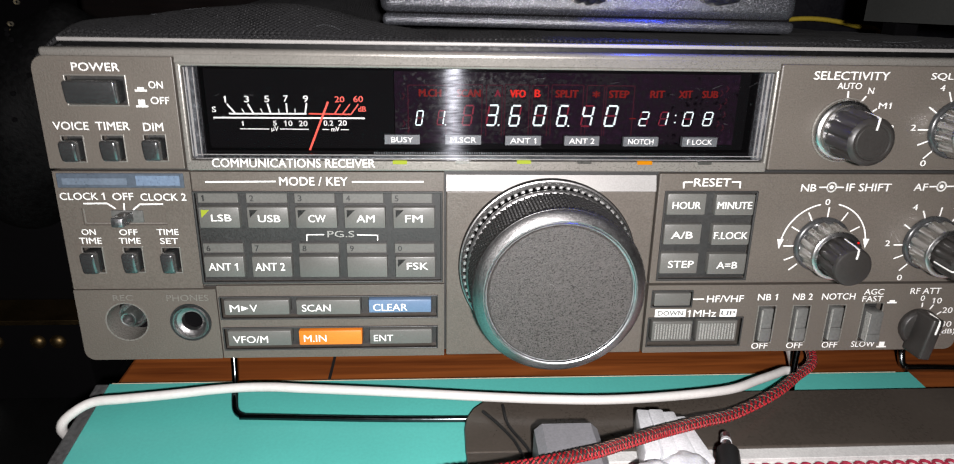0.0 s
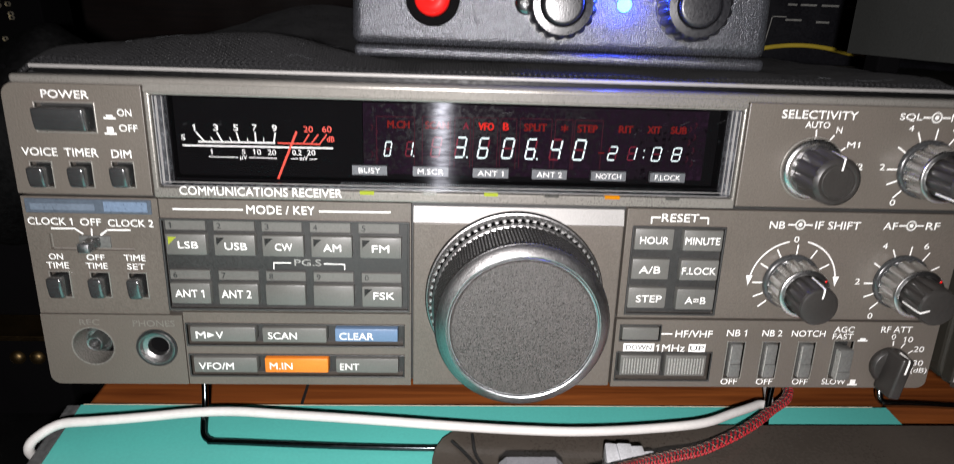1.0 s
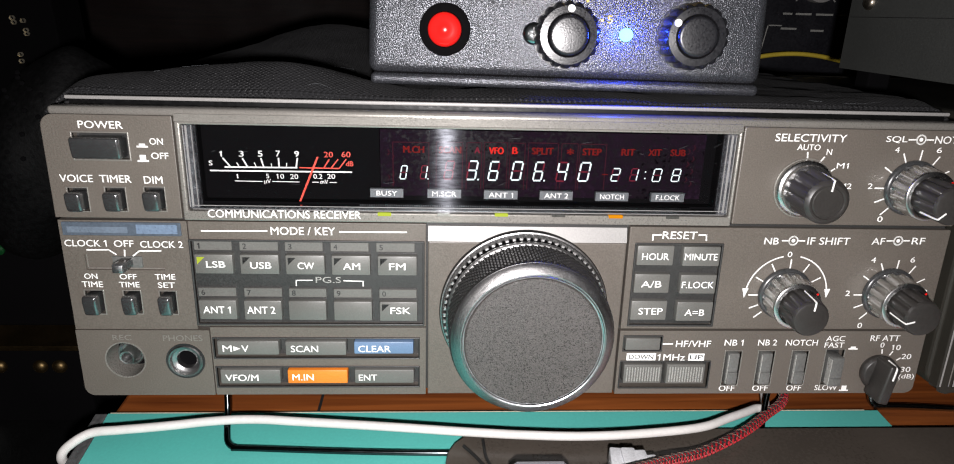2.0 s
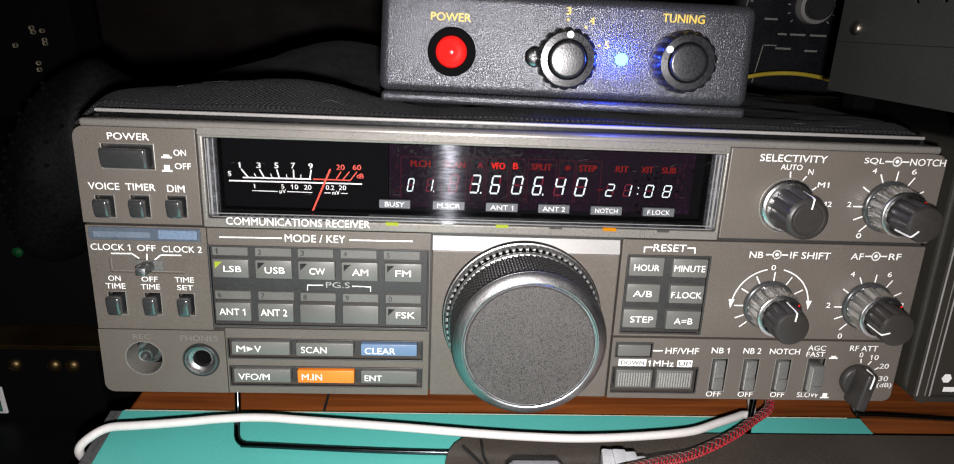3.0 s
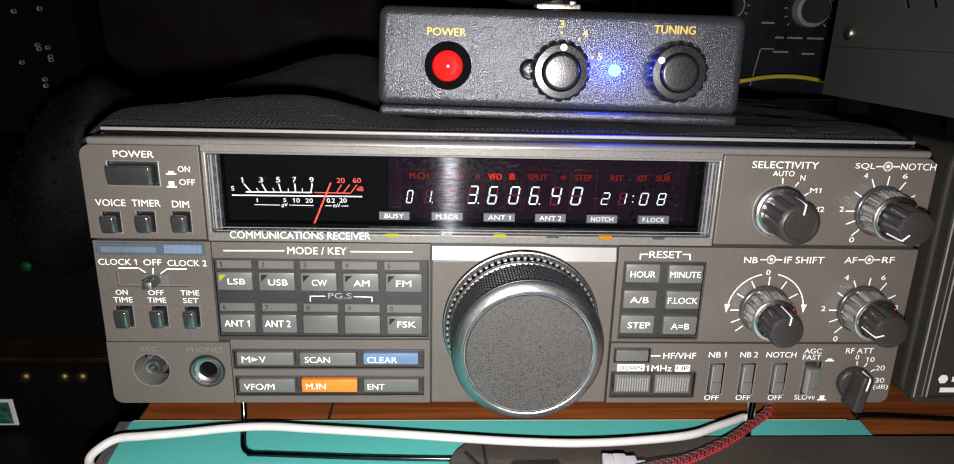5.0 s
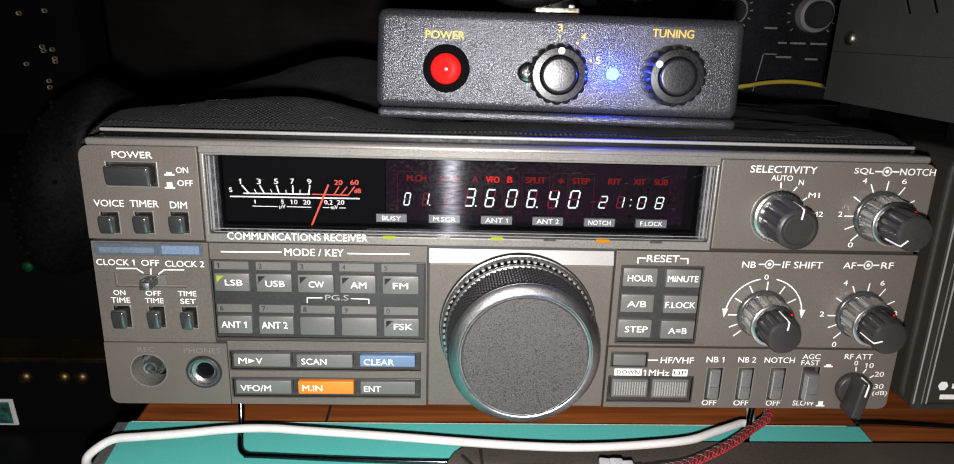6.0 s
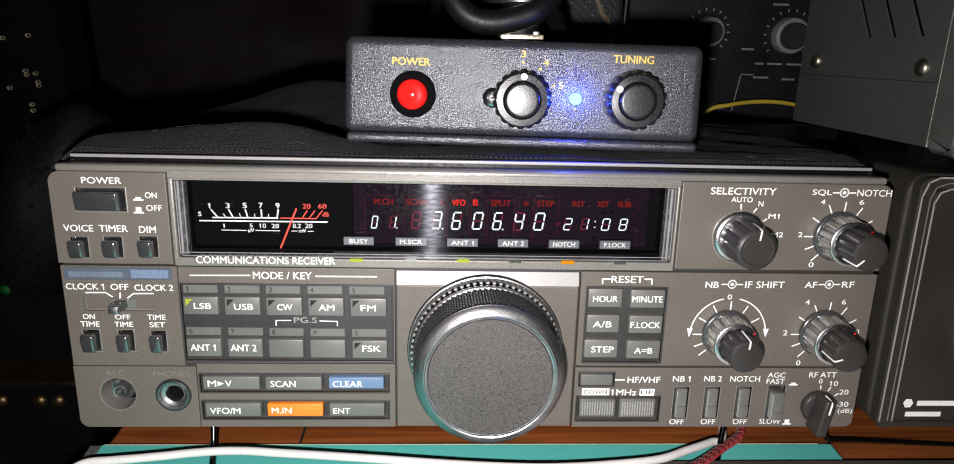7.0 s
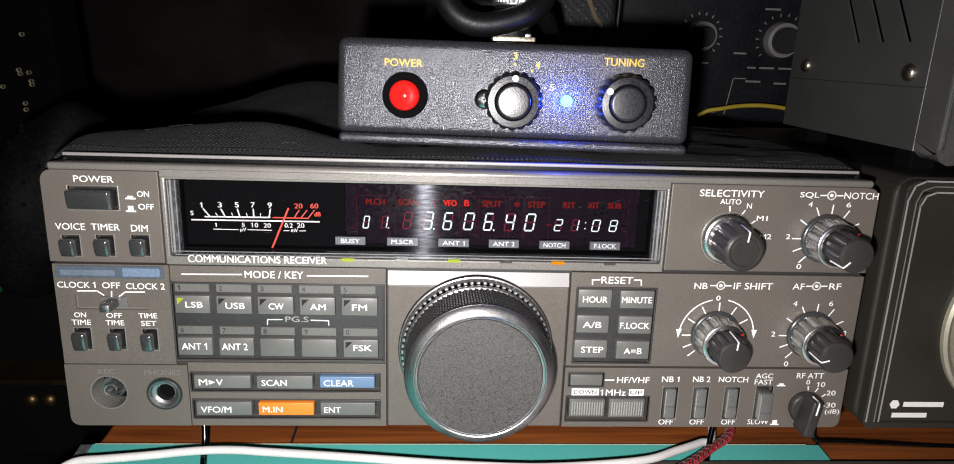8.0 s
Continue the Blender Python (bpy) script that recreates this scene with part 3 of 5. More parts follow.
# power, clock and timer controls
x, z, w, h = POWER_HOLE
foot, tall = z - h / 2 + 0.35, h - 1.3
bm = box(x - w / 2 + 0.3, x + w / 2 - 1.3, -3.4, 2.7, foot, foot + tall, 0.7, 4)
bmesh.ops.subdivide_edges(bm, edges=[e for e in bm.edges if abs(e.verts[0].co.z - e.verts[1].co.z) > 2], cuts=6)
for v in bm.verts:
    if v.co.y < -1:
        v.co.y += 0.9 * ((foot + tall - v.co.z) / tall) ** 2
part("power_button", bm, BUTTON, radio, "wide glossy dark power button", 60)
for b in UL + LL:
    pushbutton(b, 3.6)
    a, c, d, e = hole(b)
    softened(part("button_surround", plate(a - 0.35, c + 0.35, d - 0.35, e + 0.35, -0.25, 1.0, [(a, c, d, e)]), PAINT_LIGHT, radio), 0.12)
for text, b in (("POWER", (15.86, 85.06, 12.29, 2.29)), ("ON", (30.45, 80.64, 3.72, 2.03)), ("OFF", (31.04, 76.58, 4.85, 2.05)), ("VOICE", (7.13, 69.77, 9.29, 2.37)), ("TIMER", (17.92, 69.78, 8.97, 2.37)), ("DIM", (28.38, 69.59, 5.26, 2.38)),
                ("COMMUNICATIONS RECEIVER", (64.81, 59.98, 44.90, 2.66)), ("CLOCK 1", (6.89, 50.46, 12.15, 2.26)), ("OFF", (17.72, 50.41, 5.73, 2.27)), ("CLOCK 2", (28.52, 50.26, 12.48, 2.28)),
                ("ON", (6.92, 40.17, 3.84, 1.90)), ("TIME", (7.03, 37.59, 6.16, 2.01)), ("OFF", (17.68, 40.09, 5.02, 1.90)), ("TIME", (17.73, 37.55, 6.00, 1.91)), ("TIME", (28.42, 40.11, 6.02, 1.91)), ("SET", (28.49, 37.46, 5.06, 1.92)),
                ("MODE / KEY", (69.72, 54.81, 19.12, 2.69)), ("RESET", (182.83, 54.70, 10.94, 2.67)), ("SELECTIVITY", (218.39, 84.97, 21.95, 2.52)), ("AUTO", (218.20, 82.23, 7.13, 1.93)), ("N", (224.61, 80.94, 1.64, 1.94)), ("M1", (229.48, 76.89, 3.71, 1.85)), ("M2", (231.48, 70.69, 3.95, 1.88)),
                ("SQL", (244.43, 84.94, 6.59, 2.33)), ("NOTCH", (261.95, 85.07, 11.84, 2.45)), ("NB", (211.62, 53.14, 4.61, 2.37)), ("IF SHIFT", (229.64, 53.29, 13.75, 2.60)), ("AF", (245.46, 53.41, 4.26, 2.39)), ("RF", (258.28, 53.60, 4.29, 2.40)),
                ("HF/VHF", (191.54, 18.28, 11.63, 2.54)), ("1MHz", (185.04, 13.49, 8.63, 2.56)), ("NB 1", (204.78, 18.72, 6.28, 2.32)), ("NB 2", (215.85, 18.79, 6.31, 2.32)), ("NOTCH", (227.22, 18.75, 10.73, 2.33)), ("AGC", (238.22, 20.22, 6.37, 2.09)), ("FAST", (238.21, 17.88, 6.61, 2.10)),
                ("OFF", (204.60, 2.16, 5.29, 2.28)), ("OFF", (215.86, 2.19, 5.31, 2.28)), ("OFF", (227.30, 2.22, 5.12, 2.29)), ("SLOW", (238.23, 2.31, 7.83, 2.17)), ("RF ATT", (254.76, 20.39, 9.96, 2.22)),
                ("0", (254.36, 17.93, 1.33, 2.00)), ("10", (259.39, 17.07, 2.67, 2.12)), ("20", (263.38, 13.78, 3.36, 2.14)), ("-30", (263.49, 9.01, 4.72, 2.16)), ("(dB)", (264.95, 6.25, 5.42, 2.41)),
                ("4", (245.20, 81.94, 1.45, 1.84)), ("6", (258.19, 82.01, 1.66, 1.84)), ("2", (239.18, 70.83, 1.46, 1.88)), ("0", (244.39, 60.53, 1.69, 1.93)), ("0", (218.12, 48.88, 1.48, 1.96)), ("4", (245.21, 47.27, 1.50, 1.98)), ("6", (257.89, 47.44, 1.51, 1.99)), ("2", (239.07, 36.04, 1.51, 2.03)), ("0", (245.25, 24.91, 1.54, 2.08)), ("8", (264.27, 36.53, 1.53, 2.04)),
                ("PG.S", (76.32, 39.08, 7.77, 2.15))):
    x, z, w, h = b
    proud = 0.38 if text.startswith("COMM") else (-0.92 if text == "PG.S" else 0.06)
    words(text, x, z, w, h, radio, PALEGREY if text == "PG.S" else INK, proud, 0.003 if text == "PG.S" else 0.005)
for text, b in (("REC", (13.32, 20.23, 5.71, 1.98)), ("PHONES", (31.50, 20.03, 12.13, 2.21))):
    x, z, w, h = b
    words(text, x, z, w, h, radio, PAINT_LIGHT, 0.15, 0.0, name="raised_lettering")

# printed strokes
STROKES = [[(7.04, 48.40), (13.14, 48.49), (15.10, 47.07)], [(17.71, 48.35), (17.55, 46.68)], [(28.05, 48.28), (21.91, 48.20), (20.04, 46.72)],
           [(40.46, 54.57), (59.20, 54.75),], [(80.45, 54.67), (99.97, 54.76)], [(174.58, 53.13), (174.47, 54.73), (176.93, 54.77)], [(188.71, 54.84), (190.98, 54.88), (191.14, 53.16)],
           [(181.43, 18.22), (184.65, 18.24)], [(218.09, 80.65), (218.37, 78.41)], [(223.38, 79.33), (222.34, 77.88)], [(227.13, 75.91), (226.01, 75.06)], [(213.66, 64.38), (215.27, 64.83)],
           [(248.15, 84.97), (250.00, 85.01)], [(253.73, 85.03), (255.60, 85.03)], [(214.96, 53.30), (216.64, 53.32)], [(220.22, 53.33), (221.92, 53.29)], [(248.22, 53.56), (249.92, 53.59)], [(253.56, 53.64), (255.27, 53.67)],
           [(254.62, 16.22), (254.80, 15.04)], [(258.29, 15.53), (257.59, 14.35)], [(261.35, 13.18), (260.35, 12.46)]]
for run in STROKES:
    part("printed_line", lines([run], 0.42), INK, radio)
part("printed_bracket", lines([[(66.60, 37.14), (66.67, 38.86), (71.44, 38.92)], [(80.99, 38.81), (86.78, 38.67), (86.75, 37.15)]], 0.3, -0.92), INK, radio)
for (x, z) in ((251.86, 85.05), (218.43, 53.35), (251.74, 53.62)):
    bm = lines([[(x + 1.35 * math.cos(2 * math.pi * k / 16), z + 1.35 * math.sin(2 * math.pi * k / 16)) for k in range(17)]], 0.42)
    merge(bm, lathe(x, z, [(0.6, 0.02), (0.6, 0.08)], 12))
    part("printed_ring", bm, INK, radio)
for (x, z), tall in (((26.50, 79.93), 0.6), ((26.31, 75.84), 1.5), ((244.69, 17.34), 0.6), ((244.42, 2.09), 1.5)):
    bm = bars(x, z - 0.8, 3.1, 0.5)
    bars(x, z - 0.55 + tall / 2, 1.7, tall, bm)
    part("printed_symbol", bm, INK, radio)
for text, b in (("DOWN", (174.96, 13.67, 9.55, 2.56)), ("UP", (193.03, 13.53, 5.20, 2.57))):
    x, z, w, h = b
    ob = part("printed_block", bars(x, z, w, h), INK, radio)
    words(text, x, z, w * 0.84, h * 0.68, ob, INK_DARK, 0.14)

# badge with plain bars for the maker's marks
x, z, w, h = (17.75, 54.92, 33.63, 4.09)
badge = part("badge", box(x - w / 2, x + w / 2, -0.35, 0.6, z - h / 2, z + h / 2, 0.2, 1), BADGE, radio, "blue-grey anodised name badge")
x, z, w, h = (10.95, 54.72, 17.05, 2.25)
part("badge_bar", bars(x, z, w, h * 0.8, out=0.42), BADGE_BAR, badge)
x, z, w, h = (27.78, 54.98, 11.65, 3.07)
part("badge_bar", bars(x, z, w, h * 0.9, out=0.42), BADGE_BLOCK, badge)

# clock slide switch
x, z, w, h = CLOCK_HOLE
slot = part("slide_slot", plate(x - w / 2, x + w / 2, z - h / 2, z + h / 2, 0.9, 2.6), PAINT, radio)
part("slot_lip", lines([[(x - w / 2 + 0.3, z - h / 2 + 0.35), (x + w / 2 - 0.3, z - h / 2 + 0.35)], [(x - w / 2 + 0.35, z - h / 2 + 0.3), (x - w / 2 + 0.35, z + h / 2 - 0.3)]], 0.3, -0.86), PAINT_LIGHT, radio)
x, z = (17.73, 44.60)
slider = part("slide_switch", box(x - 4.2, x + 4.4, 0.35, 2.5, z - 1.9, z + 1.7, 0.3, 2), LEVER, radio, "glossy grey slide switch", 40)
part("slide_knob", box(x - 1.7, x + 1.7, -5.6, 1.0, z - 1.5, z + 1.3, 0.45, 3), GLOSSGREY, slider, "", 40)
part("slide_knob_tip", box(x - 1.45, x + 1.45, -5.95, -5.5, z - 1.25, z + 1.05, 0.2, 2), STEEL, slider, "bright tip", 40)

# jacks
(x, z), r = JACKS[0]
part("jack_well", lathe(x, z, [(r - 0.05, -8.8), (r - 0.05, 0.15), (r + 0.35, 0.2), (r + 0.35, 0.02), (r + 0.4, -0.1)], 36, hollow=True), PAINT_LIGHT, radio, "", 40)
# black disc added for the shade deep in the well
part("well_floor", lathe(x, z, [(5.7, -8.7), (5.7, -7.9), (0.5, -7.9)], 36), METER_BLACK, radio)
part("record_jack", lathe(x + 0.5, z + 0.9, [(4.1, -8.6), (4.1, -3.0), (3.8, -2.6), (3.35, -2.6), (3.25, -4.4), (2.45, -4.4), (2.35, 0.1), (2.05, 0.5), (1.6, 0.4), (1.45, -0.2), (1.45, -4)], 40), TOOTH, radio, "satin metal phono socket", 40)
part("jack_bore", lathe(x + 0.5, z + 0.9, [(1.43, -4.5), (1.43, -1.2)], 16), BLACK, radio)
(x, z), r = JACKS[1]
part("jack_well", lathe(x, z, [(r - 0.05, -8.8), (r - 0.05, 0.3), (r + 0.5, 0.35), (r + 0.5, 0.02), (r + 0.55, -0.1)], 36, hollow=True), BLACK, radio, "", 40)
part("headphone_jack", lathe(x, z, [(5.3, -8.5), (5.3, 0.45), (5.0, 0.8), (4.6, 0.75), (4.4, 0.2), (4.2, -0.3), (3.5, -0.5), (3.0, -0.9), (2.9, -3.0)], 40, hollow=True), DIALRIM, radio, "metal headphone socket with a dark bore", 40)
part("jack_bore", lathe(x, z, [(5.2, -8.7), (5.2, -8.4), (2.95, -8.2), (2.95, -2.8)][::-1], 36, hollow=False), METER_BLACK, radio)
part("jack_contact", box(x - 0.6, x + 1.8, 3.2, 7.5, z - 0.9, z + 0.5, 0.3, 2), STEEL, radio, "", 40)

# mode keys: a slim number strip above each cap
TOP = [("1", "LSB"), ("2", "USB"), ("3", "CW"), ("4", "AM"), ("5", "FM")]
LOW = [("6", "ANT 1"), ("7", "ANT 2"), ("8", ""), ("9", ""), ("0", "FSK")]
STRIP_TOP = [(43.08, 49.90, 10.94, 2.81), (56.42, 49.88, 11.30, 2.82), (69.61, 49.86, 11.18, 2.83), (83.13, 49.85, 11.36, 2.84), (96.75, 49.83, 11.53, 2.85)]
STRIP_LOW = [(43.09, 35.16, 11.21, 2.79), (56.69, 35.10, 11.29, 2.80), (70.05, 35.02, 11.27, 2.81), (83.60, 34.95, 11.44, 2.82), (97.34, 34.88, 11.42, 2.83)]
CAP_TOP = [(43.39, 44.63, 11.04, 6.07), (56.69, 44.60, 11.31, 6.10), (70.03, 44.56, 11.48, 6.12), (83.56, 44.52, 11.46, 6.14), (97.34, 44.48, 11.74, 6.16)]
CAP_LOW = [(43.31, 29.96, 11.12, 6.27), (56.72, 29.87, 11.19, 6.29), (70.03, 29.77, 11.27, 6.32), (83.73, 29.68, 11.55, 6.34), (97.58, 29.59, 11.53, 6.36)]
WORD = {"LSB": (43.96, 44.60, 5.62, 2.20), "USB": (57.06, 44.40, 6.24, 2.31), "CW": (70.26, 44.36, 4.91, 2.32), "AM": (83.75, 44.32, 5.14, 2.33), "FM": (97.33, 44.28, 4.98, 2.34),
        "ANT 1": (43.06, 30.02, 8.26, 2.49), "ANT 2": (56.18, 29.98, 8.52, 2.60), "FSK": (98.19, 29.93, 6.27, 2.41)}
for strips, caps, texts in ((STRIP_TOP, CAP_TOP, TOP), (STRIP_LOW, CAP_LOW, LOW)):
    for s, c, (figure, text) in zip(strips, caps, texts):
        x, z, w, h = s
        strip = part("number_strip", box(x - w / 2, x + w / 2, 0.2, 2.7, z - h / 2, z + h / 2, 0.15, 1), KEYGREY, radio)
        words(figure, x - w / 2 + 1.5, z, 1.1, 1.9, strip, INK_DARK, -0.13)
        x, z, w, h = c
        mark = (x - w / 2 + 1.9, z + h / 2 - 1.9, 1.15) if text in ("LSB", "USB", "CW", "AM", "FM", "FSK") else None
        key(c, 1.2, KEYGREY, text, WORD.get(text), corner=mark, lit=text == "LSB")

# function keys
for b, material, text, tb in (((51.29, 17.19, 18.63, 4.68), KEYGREY, "M", (44.96, 17.05, 2.80, 2.45)), ((71.92, 17.10, 18.62, 4.70), KEYGREY, "SCAN", (68.46, 16.97, 8.49, 2.46)), ((92.87, 17.29, 18.40, 4.16), KEYBLUE, "CLEAR", (89.99, 16.99, 10.21, 2.47)),
                              ((51.31, 7.24, 18.42, 4.89), KEYGREY, "VFO/M", (48.65, 6.95, 10.31, 2.50)), ((72.06, 7.21, 18.61, 4.69), KEYORANGE, "M.IN", (67.54, 7.08, 6.73, 2.40)), ((92.92, 7.28, 18.59, 4.71), KEYGREY, "ENT", (87.74, 6.98, 5.77, 2.30))):
    ob = key(b, 1.2, material, text, tb, label={KEYORANGE: "orange key", KEYBLUE: "muted blue key"}.get(material, ""))
    if text == "M":
        x, z, w, h = tb
        bm = bmesh.new()
        bm.faces.new([bm.verts.new(q) for q in ((x + 1.9, -1.28, z + 0.85), (x + 1.9, -1.28, z - 0.85), (x + 4.0, -1.28, z))])
        part("arrow_mark", bm, INK, ob)
        words("V", x + 5.4, z, 2.2, h, ob, INK, 1.27)
for b, text, tb in (((175.59, 48.45, 11.33, 6.34), "HOUR", (175.61, 48.19, 8.45, 2.37)), ((189.94, 48.27, 11.51, 6.26), "MINUTE", (189.79, 48.17, 10.37, 2.37)), ((175.44, 39.33, 11.02, 6.25), "A/B", (175.24, 39.17, 6.45, 2.41)),
                    ((189.97, 39.16, 11.31, 6.27), "F.LOCK", (189.88, 39.01, 10.27, 2.42)), ((175.37, 30.30, 11.34, 6.48), "STEP", (175.91, 30.09, 7.77, 2.46)), ((189.95, 29.99, 11.42, 6.51), "A=B", (189.97, 29.72, 6.35, 2.36))):
    key(b, 1.2, KEYGREY, text, tb)
x, z, w, h = HF_HOLE
part("key", box(x - w / 2 + 0.3, x + w / 2 - 0.5, -0.8, 2.7, z - h / 2 + 0.4, z + h / 2 - 0.3, 0.3, 2), KEYGREY, radio, "", 40)
for b in ((175.75, 7.95, 12.48, 6.68), (189.79, 7.89, 12.56, 6.94)):
    x, z, w, h = b
    ob = part("rocker_key", box(x - w / 2, x + w / 2, -1.0, 2.7, z - h / 2, z + h / 2, 0.3, 2), KEYGREY, radio, "ribbed grey rocker key", 40)
    for k in range(13):
        u = x - w / 2 + 1.0 + k * (w - 2.0) / 12
        part("rib", box(u - 0.24, u + 0.24, -1.35, -0.9, z - h / 2 + 0.8, z + h / 2 - 0.8, 0.1, 1), PALEGREY, ob)

# lever switches: a glossy cap whose lower half stands a little proud; the last one is pushed in at its top
for k, b in enumerate(TOGGLES):
    x, z, w, h = b
    low, high = z - h / 2 + 0.5, z + h / 2 - (0.5 if k < 3 else 1.9)
    a, c = x - w / 2 + 0.85, x + w / 2 - 0.75
    ob = part("lever_switch", box(a, c, -1.0 if k < 3 else -2.6, 2.6, low, high, 0.5, 2), LEVER, radio, "slim glossy grey push switch", 40)
    part("lever_step", box(a + 0.15, c - 0.15, -1.5 if k < 3 else -3.0, -0.6, low + 0.25, low + (0.42 if k < 3 else 0.3) * (high - low), 0.35, 2), LEVER, ob, "", 40)
    # a pale strip stands in for the highlight along the left edge
    part("lever_edge", box(a - 0.08, a + 0.22, -1.25 if k < 3 else -2.8, -0.4, low + 0.5, high - 0.5, 0.1, 1), PALEGREY, ob, "pale strip standing in for the edge's highlight")
    a, c, d, e = hole(b)
    softened(part("switch_surround", plate(a - 0.35, c + 0.35, d - 0.35, e + 0.35, -0.3, 1.0, [(a, c, d, e)]), PAINT_LIGHT, radio), 0.15)

# ---- tuning dial ----
DX, DZ = 136.2, 29.6
DROOP = dict(sag=0.055, veer=0.03)
dial = part("tuning_dial", lathe(DX, DZ, [(26.2, -0.3), (26.2, 0.5), (25.8, 1.0), (25.3, 1.1), (23.5, 1.1)], 120), GRIP, radio, "large dark tuning dial with a knurled grip", 40)
part("skirt_edge", lathe(DX, DZ, [(25.9, 0.95), (25.85, 1.2), (25.5, 1.3), (25.4, 1.1)], 120, hollow=True), DIALRIM, dial, "thin satin edge of the dial's skirt", 40)
tooth = part("tooth", box(-0.62, 0.62, -3.7, -1.0, 23.9, 25.15, 0.22, 1), TOOTH, dial)
tooth.matrix_local = pose(DX * K, 0, DZ * K)
for k in range(1, 72):                                   # a ring of small bright teeth
    ob = new("tooth", tooth.data)
    ob.parent = dial
    ob.matrix_local = pose(DX * K, 0, DZ * K, 0, 5 * k, 0)
part("tooth_bed", lathe(DX, DZ, [(24.2, 1.0), (24.3, 3.4), (24.0, 4.4), (23.4, 4.5)], 120), METER_BLACK, dial, "", 40)
part("dial_groove", lathe(DX, DZ, [(23.4, 4.2), (24.35, 4.6), (24.4, 5.1), (24.0, 5.5), (23.4, 5.7)], 120, **DROOP), DIALRIM, dial, "thin satin line below the grip", 40)
bm = bmesh.new()
rows = []
for j in range(25):
    row = []
    out = 5.6 + 0.483 * j
    for i in range(320):
        t = 2 * math.pi * i / 320
        r = 23.5 + (0.36 if (i // 2 + j // 2) % 2 else -0.5)
        row.append(bm.verts.new((DX + 0.03 * out + r * math.cos(t), -out, DZ - 0.055 * out + r * math.sin(t))))
    rows.append(row)
for a, b in zip(rows, rows[1:]):
    for i in range(320):
        bm.faces.new([a[i], a[(i + 1) % 320], b[(i + 1) % 320], b[i]])
part("knurled_grip", bm, GRIP, dial, "black diamond-knurled rubber grip")
part("cap_side", lathe(DX, DZ, [(22.2, 16.4), (23.5, 16.6), (23.75, 17.0), (23.75, 17.7), (23.5, 18.1), (23.2, 18.2), (22.4, 18.1)], 480, 160, 0.012, (1, 2, 3), **DROOP), GRIP, dial, "fine-toothed dark edge", 30)
part("dial_cap", lathe(DX, DZ, [(22.6, 17.4), (23.3, 17.9), (23.4, 18.2), (23.0, 18.65), (22.3, 19.15), (21.5, 19.6), (20.8, 19.95), (20.5, 19.9), (20.4, 19.2)], 160, **DROOP), DIALRIM, dial, "satin grey sloping rim", 25)
part("dial_ring", lathe(DX, DZ, [(20.45, 19.3), (20.42, 20.1), (20.2, 20.35), (19.95, 20.2), (19.9, 19.3)], 160, hollow=True, **DROOP), STEEL, dial, "thin bright ring", 40)
part("dial_face", lathe(DX, DZ, [(20.3, 19.0), (19.9, 19.1), (19.7, 19.4), (19.5, 19.5), (19.45, 20.0), (19.2, 20.2), (0.5, 20.2)], 160, **DROOP), DIALCAP, dial, "dark speckled face", 30)


# ---- rotary knobs ----
def dial_ticks(x, z, r0, r1, degrees):
    for a in degrees:
        u, v = math.sin(radians(a)), math.cos(radians(a))
        part("scale_tick", lines([[(x + r0 * u, z + r0 * v), (x + r1 * u, z + r1 * v)]], 0.4), INK, radio)


def pointer(x, z, r, out, angle, parent, sag, back=7.0):
    """The white line along a knob's side and over its front edge."""
    u, v = math.sin(radians(angle)), math.cos(radians(angle))
    run = [(r + 0.03, out - back), (r - 0.1, out - 0.6), (r - 0.75, out + 0.02), (0.5 * r, out + 0.03)]
    part("pointer_line", tube([(x + q * u, -o, z - sag * o + q * v) for q, o in run], 0.26, 6, 5), INK, parent)


def dual_knob(x, z, out, angle, sag, label):
    outer = part("dual_knob", lathe(x, z, [(8.5, 0.0), (8.5, 0.7), (8.2, 1.1), (7.7, 1.3), (7.6, 1.6)], 64), GLOSSGREY, radio, label, 40)
    part("outer_knob", lathe(x, z, [(7.2, 1.4), (7.75, 2.0), (7.5, 7.6), (7.45, 8.1), (7.3, 8.7), (6.9, 8.95), (6.2, 9.0), (5.9, 8.4), (5.5, 7.8)], 192, 12, 0.13, (1, 2), sag=sag), KNURLED, outer, "brushed metal fluted ring", 30)
    part("marker_dot", lathe(x + 6.7 * math.sin(radians(52)), z - 8.5 * sag + 6.7 * math.cos(radians(52)), [(0.34, 8.2), (0.34, 9.05)], 12), REDBUTTON, outer)
    inner = part("inner_knob", lathe(x, z, [(5.4, 7.6), (5.75, 8.6), (5.6, out - 1.4), (5.5, out - 0.8), (5.1, out - 0.2), (4.6, out), (0.6, out)], 180, 10, 0.13, (1, 2), sag=sag), KNOB, outer, "charcoal fluted inner knob", 30)
    pointer(x, z, 5.6, out, angle, inner, sag)
    return outer


